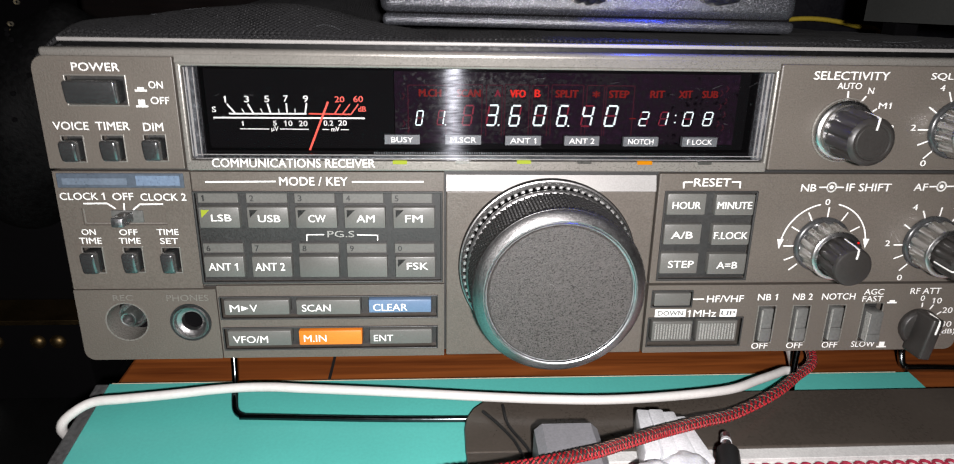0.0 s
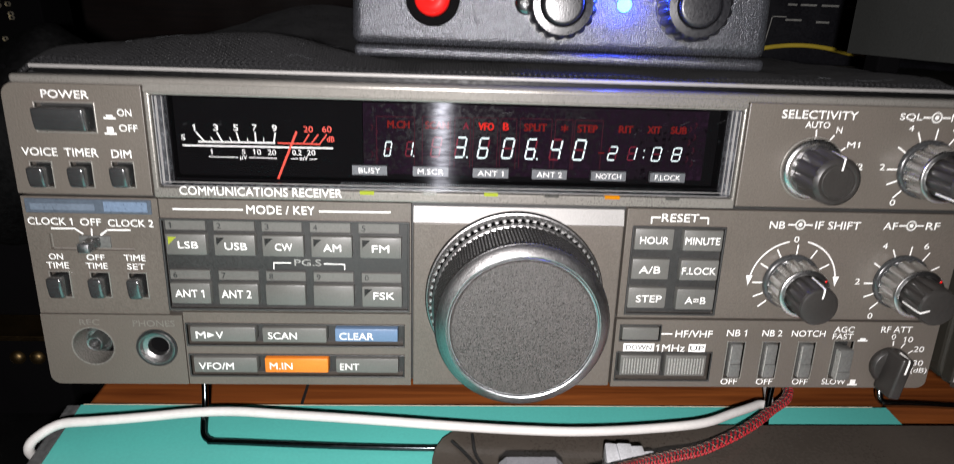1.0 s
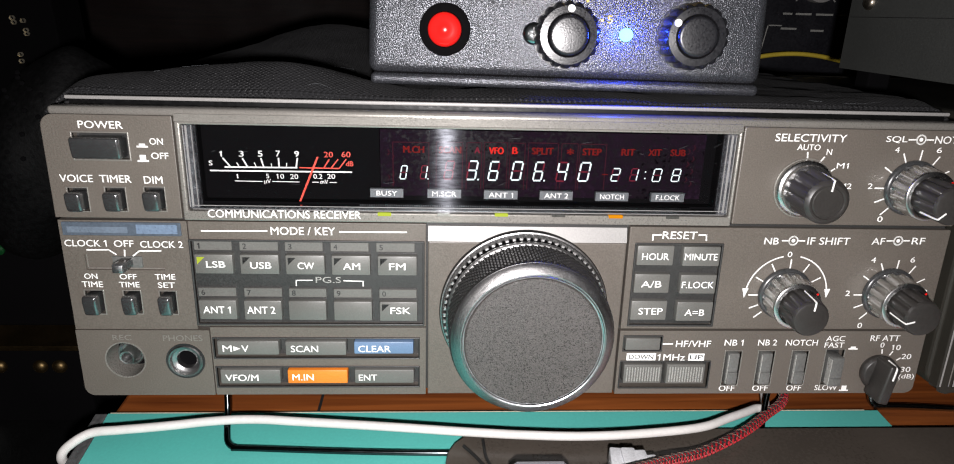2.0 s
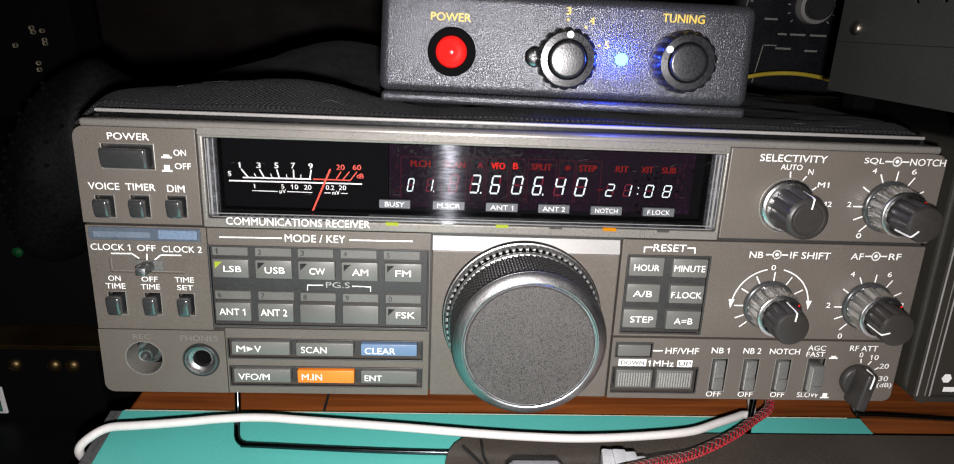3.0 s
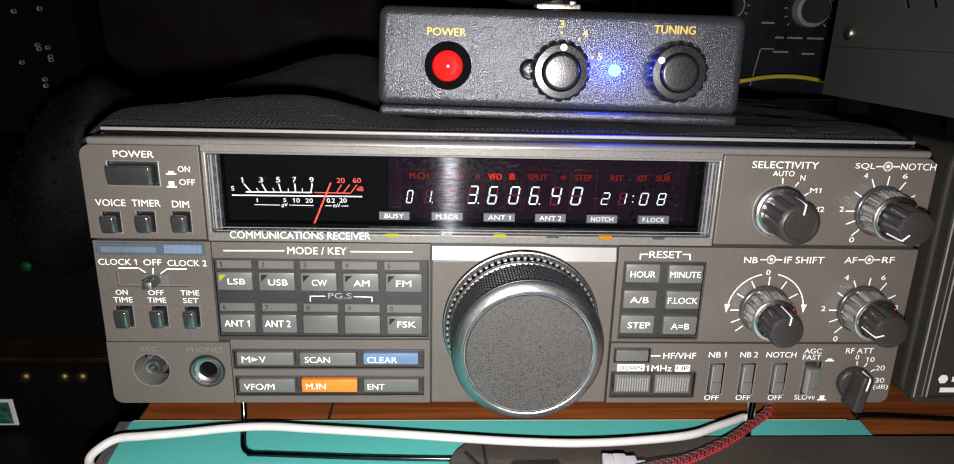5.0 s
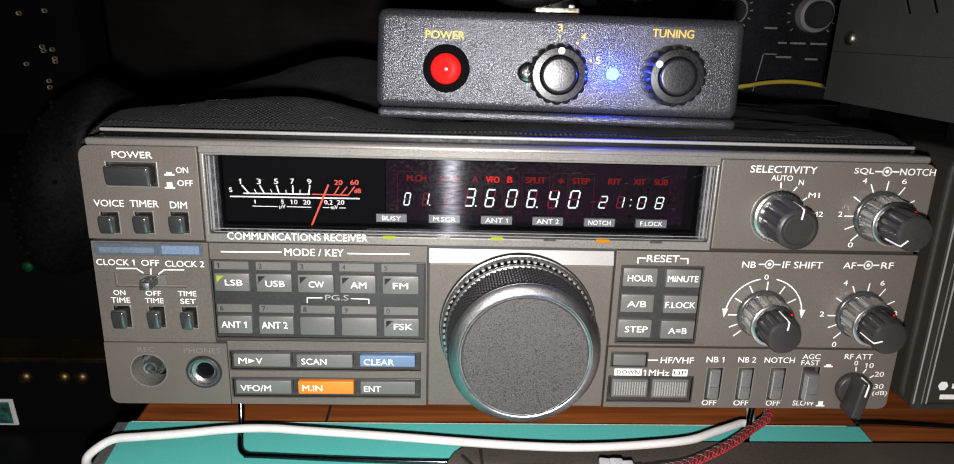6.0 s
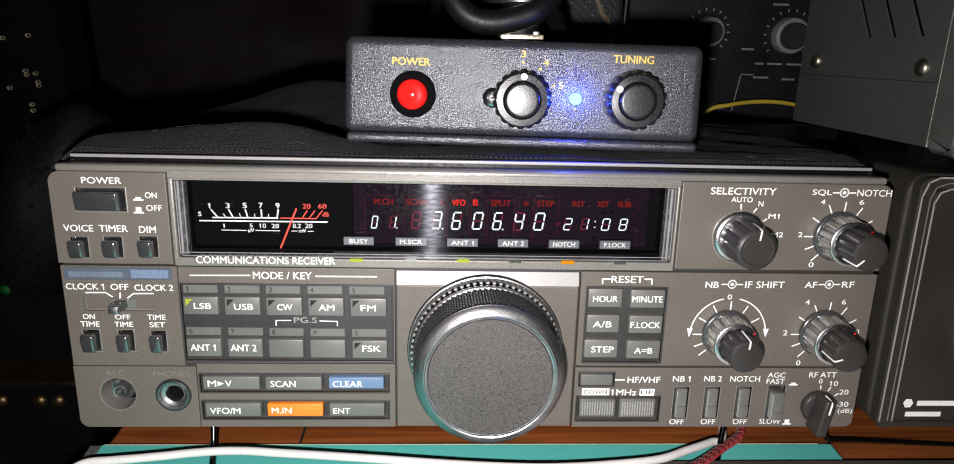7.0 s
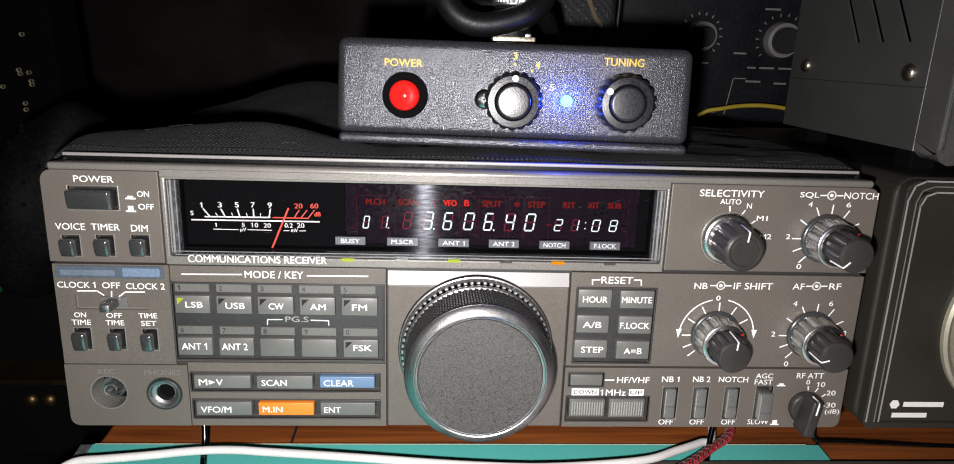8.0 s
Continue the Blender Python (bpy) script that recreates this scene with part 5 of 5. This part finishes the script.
part("boot", boot, DEEPBLACK, plug, "", 40)
ring = lathe(0, 0, [(8.0, 13), (8.2, 13.6), (8.6, 14), (8.6, 24), (7.6, 26), (5.5, 27)], 144, 36, 0.05, (2, 3))
ring.transform(Matrix.Translation((147.5, 35, 132.2)) @ Matrix.Scale(0.874, 4) @ Matrix.Rotation(radians(-90), 4, "X"))
part("knurled_ring", ring, STEEL, plug, "knurled bright coupling ring", 30)
part("cable", tube([(147.5, 35, 154), (147.5, 37, 170), (146, 45, 190), (140, 75, 214), (128, 130, 222), (118, 200, 180), (112, 240, 130), (110, 256, 97)], 4.0, 14, 8), DEEPBLACK, plug, "thick black cable", 60)
loop = thing("black_cable_loop", RACK, "loop of thick black cable hanging behind the tuner box", "cable")
part("cable", tube([(116, 44, 166), (120, 30, 154), (123, 26, 145.5), (126.5, 24.5, 140), (131.5, 24, 137), (138, 23.8, 136.4), (146, 24, 138), (153, 25, 141.2), (158, 30, 148), (160, 40, 160)], 4.1, 16, 8), DEEPBLACK, loop, "smooth black taped cable", 60)
part("cable", tube([(112, 72, 152), (130, 68, 146), (148, 68, 146), (166, 78, 142), (180, 130, 112), (184, 150, 100)], 3.6, 12, 8), DEEPBLACK, loop, "", 60)

# ---- mesh pouch and cord behind the tuner box ----
MESHWEAVE = surface("open_black_mesh", (0.02, 0.02, 0.023), 0.8, fine=(900, 0.6), broad=(60, 0.3), bump=(1, 1.0), weave=130)
pouch = thing("mesh_pouch", RACK, "black mesh pouch standing on the cloth behind the tuner box", "pouch")
bm = box(177, 226, 198, 236, 94, 205, 7, 5)
bmesh.ops.subdivide_edges(bm, edges=bm.edges[:], cuts=4, use_grid_fill=True)
for v in bm.verts:
    v.co.y += 2.2 * noise.noise(v.co * 0.05)
    v.co.x += 1.6 * noise.noise(v.co * 0.045 + Vector((9, 2, 4)))
part("bag", bm, MESHWEAVE, pouch, "", 60)
part("seam_piping", tube([(178, 198.5, 97), (177.4, 197.2, 140), (179, 197.4, 198), (200, 196.8, 203), (224, 197.4, 199), (225.6, 197.3, 140), (225, 198.5, 97)], 1.0, 8, 8), BLACK, pouch, "", 60)
cord = thing("braided_cord", RACK, "thin tan twisted cord hanging over the mesh pouch", "cord")
CORD = [(196, 208, 206.6), (202, 197, 200), (205, 193.6, 180), (206.5, 193.4, 165), (211, 193.4, 154), (216, 193.4, 146), (215, 193.6, 128), (212, 194, 110), (210, 194, 97)]
for k in range(3):
    part("strand", tube(CORD, 0.75, 7, 24, twist=(0.85, 22, k / 3)), TAN_CORD, cord, "", 60)

# ---- loudspeaker beside the receiver ----
speaker = thing("loudspeaker", RACK, "dark olive-black matching loudspeaker with a round ringed grille", "loudspeaker")
softened(part("cabinet", plate(279.5, 400, -3.5, 90.5, 9, 205, (), (), ["lt", "lb", "rt", "rb"], 7), SPEAKER, speaker), 1.5)
softened(part("front_frame", plate(281.0, 398.5, -3.0, 89.8, 5.0, 9.5, [(286.2, 393.3, -0.8, 85.9)], (), ["lt", "lb", "rt", "rb"], 6), SPEAKER, speaker, "raised moulded front frame"), 0.9)
softened(part("front_board", plate(286.4, 393.1, -0.6, 85.7, 6.0, 9.6, (), [(340, 37, 33.0)], ["lt", "rt"], 5), SPEAKER, speaker), 0.7)
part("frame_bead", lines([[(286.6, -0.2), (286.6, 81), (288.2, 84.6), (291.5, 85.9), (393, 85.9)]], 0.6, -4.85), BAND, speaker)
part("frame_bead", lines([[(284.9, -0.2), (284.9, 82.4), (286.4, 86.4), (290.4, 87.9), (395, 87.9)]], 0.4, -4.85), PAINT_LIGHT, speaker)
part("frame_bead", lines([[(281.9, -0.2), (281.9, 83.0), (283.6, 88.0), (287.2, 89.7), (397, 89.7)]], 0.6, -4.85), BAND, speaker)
part("grille_ring", lathe(340, 37, [(35.8, -6.6), (35.8, -4.4), (34.8, -3.6), (33.2, -4.6), (32.6, -7.5)], 96, hollow=True), RINGMETAL, speaker, "pale warm metal ring", 40)
part("grille_cloth", lathe(340, 37, [(33, -9.4), (33, -8.2), (20, -7.4), (0.5, -7.2)], 64), timber("woven_grille", (0.06, 0.05, 0.03), (0.14, 0.12, 0.08)), speaker, "brown grille")
x, z = 292.4, 6.2
mark = lathe(x, z, [(1.9, -6.1), (1.9, -5.93)], 6)
part("maker_mark", mark, INK, speaker)
part("maker_bar", bars(303.5, 6.2, 15.5, 2.0, out=-5.93), INK, speaker)
part("maker_bar", bars(298.8, 1.8, 13.5, 1.9, out=-5.93), INK, speaker)
part("wire_stand", tube([(293, 54, -2), on_desk(289, 44, 8), on_desk(287, 40, 2.5), on_desk(288.5, 38, -1.3), on_desk(298, 37.2, -1.5), on_desk(385, 37, -1.5), (388, 54, -2)], 1.4, 12, 8), CHROME, speaker, "dark wire stand", 60)
for x in (292, 386):
    part("rear_foot", box(x - 6, x + 6, 180, 192, -20, -3, 1), BLACK, speaker)

# ---- small grey case on the loudspeaker ----
case = thing("instrument_case", RACK @ pose(0.2942, 0.0237, 0.0972, 1.2, 0, 0), "grey-green painted steel instrument case with vent slots and brass screws", "instrument case")
side = plate(0.5, 96, 0.5, 130, 0, 0.8, [(12.6 + 15.6 * k, 14.8 + 15.6 * k, 39, 84) for k in range(3)])
for v in side.verts:                                     # the vent slots slant
    if 37 < v.co.z < 85 and 1 < v.co.x < 95:
        v.co.x += 0.66 * (v.co.z - 39)
side.transform(Matrix.Rotation(radians(90), 4, "Z") @ Matrix.Diagonal((1, -1, 1, 1)))
softened(part("side_panel", side, GREYSTEEL, case), 0.15)
part("body", box(9, 150, 0.5, 95, 0.6, 129, 0.5), METER_BLACK, case)
part("seam", box(-0.05, 1.0, 0.6, 95, 22.9, 23.2, 0), BLACK, case)
part("panel_edge", box(-0.15, 0.8, 0.2, 0.8, 0.5, 130, 0.1, 1), PAINT_LIGHT, case, "pale worn front edge of the side panel")
for y, z in ((10.1, 28), (82, 29.2)):
    bm = lathe(0, 0, [(3.3, -0.5), (3.3, 0.8), (2.4, 1.8), (0.4, 2.2)], 28)
    bm.transform(Matrix.Translation((0, y, z)) @ Matrix.Rotation(radians(-90), 4, "Z"))
    part("screw", bm, PALE_SCREW, case, "pale plated screw", 60)
softened(part("front_bezel", plate(-0.4, 151, -2, 131, -12.5, 0.3, [(12, 140, 9, 122)], (), ["lb", "rb"], 5), BEZEL, case, "dark grey moulded front bezel"), 1.0)
part("front_panel", box(10, 142, -9.8, -7.8, 7, 124, 0.4), BLACK, case)
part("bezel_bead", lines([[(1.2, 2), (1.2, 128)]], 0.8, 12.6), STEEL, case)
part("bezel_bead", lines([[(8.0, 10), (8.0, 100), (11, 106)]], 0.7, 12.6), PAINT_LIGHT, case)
for x, y in ((10, 12), (140, 12), (10, 85), (140, 85)):
    part("foot", box(x - 5, x + 5, y - 5, y + 5, -7.6, 1, 0.8), METER_BLACK, case)

# ---- black set at the back ----
back = thing("black_transceiver", FLAT, "large black radio set with metal-ringed knobs and white legends, in shade", "radio set")
part("case", box(210, 560, 330, 560, -3, 270, 3), DEEPBLACK, back)
part("front_panel", box(214, 556, 324, 332, 4, 266, 1.5), BLUELIT_BLACK, back)
for x, z, r in ((318.5, 151, 11.5), (382, 150, 13.5)):
    ob = part("knob", lathe(x, z, [(r, -324), (r, -321), (r - 0.8, -317), (r - 3.2, -316.4), (r - 4, -317.5)], 48), BAND, back, "knob with a bright metal ring", 40)
    part("knob_cap", lathe(x, z, [(r - 3.8, -322), (r - 4.0, -312), (r - 4.8, -311), (0.5, -311)], 48), GLOSSGREY, ob, "", 40)
    for a in range(-130, 131, 20):
        u, v = math.sin(radians(a)), math.cos(radians(a))
        part("scale_mark", lines([[(x + (r + 4) * u, z + (r + 4) * v), (x + (r + 5.5) * u, z + (r + 5.5) * v)]], 0.9, -323.9), PALEGREY, ob)
for x, z, w in ((363, 128.5, 7), (375, 128.5, 12), (391, 128.5, 13), (406, 128.5, 9), (366, 118, 12), (388, 117, 10), (322, 131, 12), (352, 139, 10), (402, 178, 12), (372, 172, 12)):
    part("legend_bar", bars(x, z, w, 1.4, out=-323.9), PALEGREY, back)
part("legend_bracket", lines([[(347, 92), (350, 120), (360, 120)]], 0.8, -323.9), PALEGREY, back)
for x, z in ((318, 96), (334, 95)):
    part("toggle", box(x - 3, x + 3, 316, 324, z - 1.5, z + 1.5, 0.5), STEEL, back)
yellow = thing("yellow_cable", FLAT, "bare yellow cable lying behind the receiver", "cable")
part("sheath", tube([(300, 312, 60), (318, 303, 93), (335, 300, 100), (355, 299, 103), (375, 299, 102.6), (396, 300, 99), (420, 302, 92), (440, 305, 50), (446, 308, -1)], 1.6, 10, 8), YELLOW, yellow, "", 60)
foot = part("cable_end", tube([(300, 312, 60), (296, 314, 30), (295, 315, -1)], 1.6, 10, 8), YELLOW, yellow, "", 60)

# ---- left of the receiver ----
pad = thing("headphone_cushion", FLAT, "black perforated leatherette ear cushion in shade", "headphones")
bm = bmesh.new()
bmesh.ops.create_uvsphere(bm, u_segments=48, v_segments=32, radius=1)
for v in bm.verts:
    n = noise.noise(v.co * 2.0) * 0.06
    v.co = Vector((v.co.x * 26, v.co.y * 30, v.co.z * 50)) * (1 + n)
PADM = Matrix.Translation((-58, 112, 76)) @ Matrix.Rotation(radians(24), 4, "Y")
bm.transform(PADM)
part("cushion", bm, LEATHER, pad, "", 180)
dots = bmesh.new()
for i in range(9):
    for j in range(5):
        a, b = radians(-42 + 10.5 * i), radians(-62 + 14 * j + (7 if i % 2 else 0))
        q = Vector((26.6 * math.cos(a) * math.sin(b), -30.6 * math.cos(a) * math.cos(b), 51 * math.sin(a)))
        bmesh.ops.create_icosphere(dots, subdivisions=1, radius=1.1, matrix=PADM @ Matrix.Translation(q))
tagged(part("perforation", dots, METER_BLACK, pad), kind="stuff")

STICKER = surface("green_sticker_print", (0.02, 0.09, 0.07), 0.6, fine=(300, 0.6), bump=(10, 0))
unit = thing("black_rack_unit", FLAT, "black rack unit with a brass strip, screws and a sticker", "rack unit")
part("body", box(-420, -50, 118, 420, -14, 62, 1.5), METER_BLACK, unit)
part("brass_strip", box(-420, -49, 99, 118.5, -17 + 1.0, -14.5 + 1.0, 0.3), DULL_BRASS, unit)
part("lower_body", box(-420, -62, 102, 300, -60, -16.2, 1), METER_BLACK, unit)
for x in (-101.5, -82.5, -73.5):
    part("screw", lathe(x, -26.5, [(3.4, -103), (3.4, -101), (2.2, -99.6), (0.4, -99.2)], 24), DULL_BRASS, unit, "brass screw head", 60)
part("sticker", box(-150, -111, 101, 102.2, -56, -40, 0.4), PAPER, unit, "white-edged green sticker")
part("sticker_print", box(-148, -113, 100.6, 101.1, -54.5, -41.5, 0.1), STICKER, unit)
part("pilot", lathe(-98, 28, [(2.5, -119), (2.5, -117), (0.4, -116)], 16), GREEN_GLINT, unit, "faint green pilot lamp")

shelf = thing("button_panel", FLAT, "black equipment front with small shiny ring-shaped buttons, in shade", "equipment")
part("body", box(-330, -124, 252, 285, -60, 240, 1), METER_BLACK, shelf)
for x, z in ((-142, 141), (-158, 139), (-148, 119), (-147.5, 116.5), (-142, 117.5), (-141.5, 112), (-141.5, 110), (-148, 97.6), (-148.2, 93.6), (-160, 108)):
    part("ring_button", lathe(x, z, [(1.5, -252.5), (1.5, -250.6), (1.35, -250.1), (1.15, -250.4), (1.1, -252.4)], 6, hollow=True), NICKEL, shelf, "", 40)

# ---- on the desk in front ----
mat = thing("teal_board", FLAT, "teal green board with a worn grey edge lying on the desk", "board")
def slanted(bm):
    """The board's short edge is not quite square to its front."""
    for v in bm.verts:
        if v.co.x < 0:
            v.co.x -= 0.085 * (v.co.y + 12)
    return bm


part("face", slanted(box(-11, 286.3, -190, 33, -2.9, 0, 0.3, 1)), TEAL, mat)
bm = slanted(box(-15.6, -11.05, -190, 33, -2.9, -0.1, 0.5, 2))
part("edge_strip", bm, BOARD_EDGE, mat, "worn dark grey edge binding")
part("back_edge", box(-14, 281, 33.05, 33.6, -2.85, -0.1, 0.15, 1), CREAM, mat, "pale bare rear edge")
bm = bmesh.new()
bm.faces.new([bm.verts.new(q) for q in ((282, 33.2, -2.8), (286.5, 33.2, -2.8), (286.5, 22, -2.8))])
part("corner_chip", bm, BOARD_EDGE, mat)

white = thing("white_cable", FLAT, "white round cable running in front of the receiver", "cable")
part("sheath", tube([(-20, 28, -58), (-20.2, 22, -30), (-20.2, 13, -8), (-19.4, 9.2, 0.2), (-16.6, 9.8, 4.5), (-10.4, 13.2, 7.2), (-1, 14.3, 7.6), (8.7, 15, 8), (18.1, 16.4, 8), (27.6, 18, 8), (37.4, 19, 8), (47.7, 19, 8), (58.2, 18, 8), (79, 16.1, 8), (100, 14, 8), (120.4, 11.8, 8), (141, 10, 8), (161.6, 9.2, 8), (183, 10.4, 8), (205.4, 14, 7.6), (218.8, 20, 7), (231.5, 27, 5.5), (239, 33, 4.2), (250, 70, 2), (255, 120, 0)], 1.6, 14, 8), WHITE_PVC, white, "", 60)

sheet = thing("dark_plastic_tray", FLAT, "dark brown-grey glossy plastic tray lying on the board", "plastic tray")
slab = softened(part("slab", plate(112.6, 420, 0, 28, 0, 1.2, (), (), ["lt"], 17), BROWNPLASTIC, sheet), 0.4)
slab.matrix_local = Matrix.Translation((0, -0.0097, 0.0024)) @ Matrix(((1, 0, 0, 0), (0, 0, 1, 0), (0, -1, 0, 0.0012), (0, 0, 0, 1)))
part("side_arm", box(112.8, 156, -70, -9.9, 2.4, 3.6, 0.4, 2), BROWNPLASTIC, sheet, "", 40)
wires = thing("thin_black_wires", FLAT, "two thin black wires lying on the tray", "wire")
part("wire", tube([(119, 9, 4.15), (124, 2, 4.15), (129, -8, 4.15), (131, -24, 4.15), (128, -60, 4.15)], 0.55, 8, 8), BLACK, wires)
part("wire", tube([(126, 12, 4.15), (127, 2, 4.15), (132, -9, 4.15), (137, -24, 4.15), (138, -60, 4.15)], 0.55, 8, 8), BLACK, wires)

adapter = thing("grey_adapter", FLAT, "small grey plastic adapter block on the tray", "adapter")
bm = box(132.5, 151.5, -50, -13, 3.62, 19, 2.2, 1)
part("body", bm, ADAPTER, adapter, "", 20)
cap = part("side_cap", lathe(0, 0, [(6.5, 0), (6.5, 3), (5.5, 4)], 24), WHITE_NYLON, adapter, "white round cap", 40)
cap.matrix_local = pose(0.128, -0.025, 0.0042, -90, 0, 0)

conn = thing("white_connector", FLAT, "crumpled white nylon plug with ribbed sides on the tray", "connector")
for k in range(4):
    bm = box(-2.4, 2.4, -10, 10, 0, 11 - abs(k - 1.5), 0.7, 2)
    bm.transform(Matrix.Translation((168.5 + 4.2 * k, -12 - 1.2 * k, 3.62)) @ Matrix.Rotation(radians(-8 + 5 * k), 4, "Z"))
    part("rib_block", bm, WHITE_NYLON, conn, "", 40)
for x, y, z, r in ((166, -31, 9.5, 8), (176, -27, 10.5, 7), (158, -38, 9, 8)):
    bm = bmesh.new()
    bmesh.ops.create_icosphere(bm, subdivisions=4, radius=r)
    for v in bm.verts:
        v.co *= 1 + 0.16 * noise.noise(v.co * 0.28 + Vector((x, y, z)))
        v.co.z *= 0.72
    bm.transform(Matrix.Translation((x, y, z)))
    part("fold", bm, WHITE_NYLON, conn, "", 180)

jack = thing("small_jack_plug", FLAT, "small black jack plug with a bright metal tip", "jack plug")
for r, (p, q), m, name in ((1.5, ((194.6, -9.5, 8.2), (191, -19.5, 10.2)), STEEL, "metal_tip"), (3.4, ((191.2, -19, 10), (187, -31, 11)), BLACK, "grip"), (2.4, ((187, -31, 11), (170, -120, 3.5)), BLACK, "lead")):
    part(name, tube([p, [(a + b) / 2 for a, b in zip(p, q)], q], r, 14, 5), m, jack, "", 60)
part("insulator", tube([(193.4, -12.6, 8.9), (193.2, -13.2, 9.0), (193.0, -13.8, 9.1)], 1.65, 12, 2), WHITE_NYLON, jack)

LINE = [(30, -33, 6), (70, -30, 8), (104, -28, 12), (121, -28.8, 14.5), (136, -32.6, 21.3), (147, -30, 21.4), (156, -24, 18.5), (167, -18.6, 17), (175, -15.5, 16.5), (187, -8.4, 13), (201, -0.4, 9), (220, 11.5, 7), (235, 24, 5), (248, 36, 4), (255, 60, 1.5), (260, 110, 0)]
braid = thing("red_braided_cable", FLAT, "red and black braided textile cable over the desk front", "cable")
part("core", tube(LINE, 1.45, 14, 10), BRAID_BLACK, braid, "", 60)
for k in range(4):
    part("strand", tube(LINE, 0.62, 6, 40, twist=(1.25, 36, k / 4)), BRAID_RED, braid, "", 60)
    part("strand", tube(LINE, 0.3, 5, 40, twist=(1.62, -36, k / 4)), BRAID_BLACK, braid, "", 60)
for k in range(2):
    part("strand", tube(LINE, 0.1, 5, 40, twist=(1.84, -36, k / 2 + 0.01)), BRAID_PALE, braid, "pale thin thread", 60)

paper = thing("white_paper_strip", FLAT, "plain white paper edge lying on the board", "paper")
part("sheet", box(157, 420, -13.8, 4, 0.1, 2.3, 0.2, 1), PAPER, paper)
lace = thing("red_lace_cloth", FLAT, "red and white openwork cloth edge", "cloth")
part("ground", box(157, 420, -120, -13.9, 0.1, 0.6, 0.1, 1), PAPER, lace)
bm = bmesh.new()
for j in range(6):
    for k in range(62):
        x, y = 159 + 4.3 * k + 2.1 * (j % 2), -16.6 - 3.9 * j
        ring = [(x + 1.65 * math.cos(2 * math.pi * i / 10), y + 1.45 * math.sin(2 * math.pi * i / 10), 1.3) for i in range(11)]
        tube(ring, 0.5, 5, 1, bm)
tagged(part("lace_edging", bm, RUG_RED, lace, "rings of red thread"), kind="stuff")
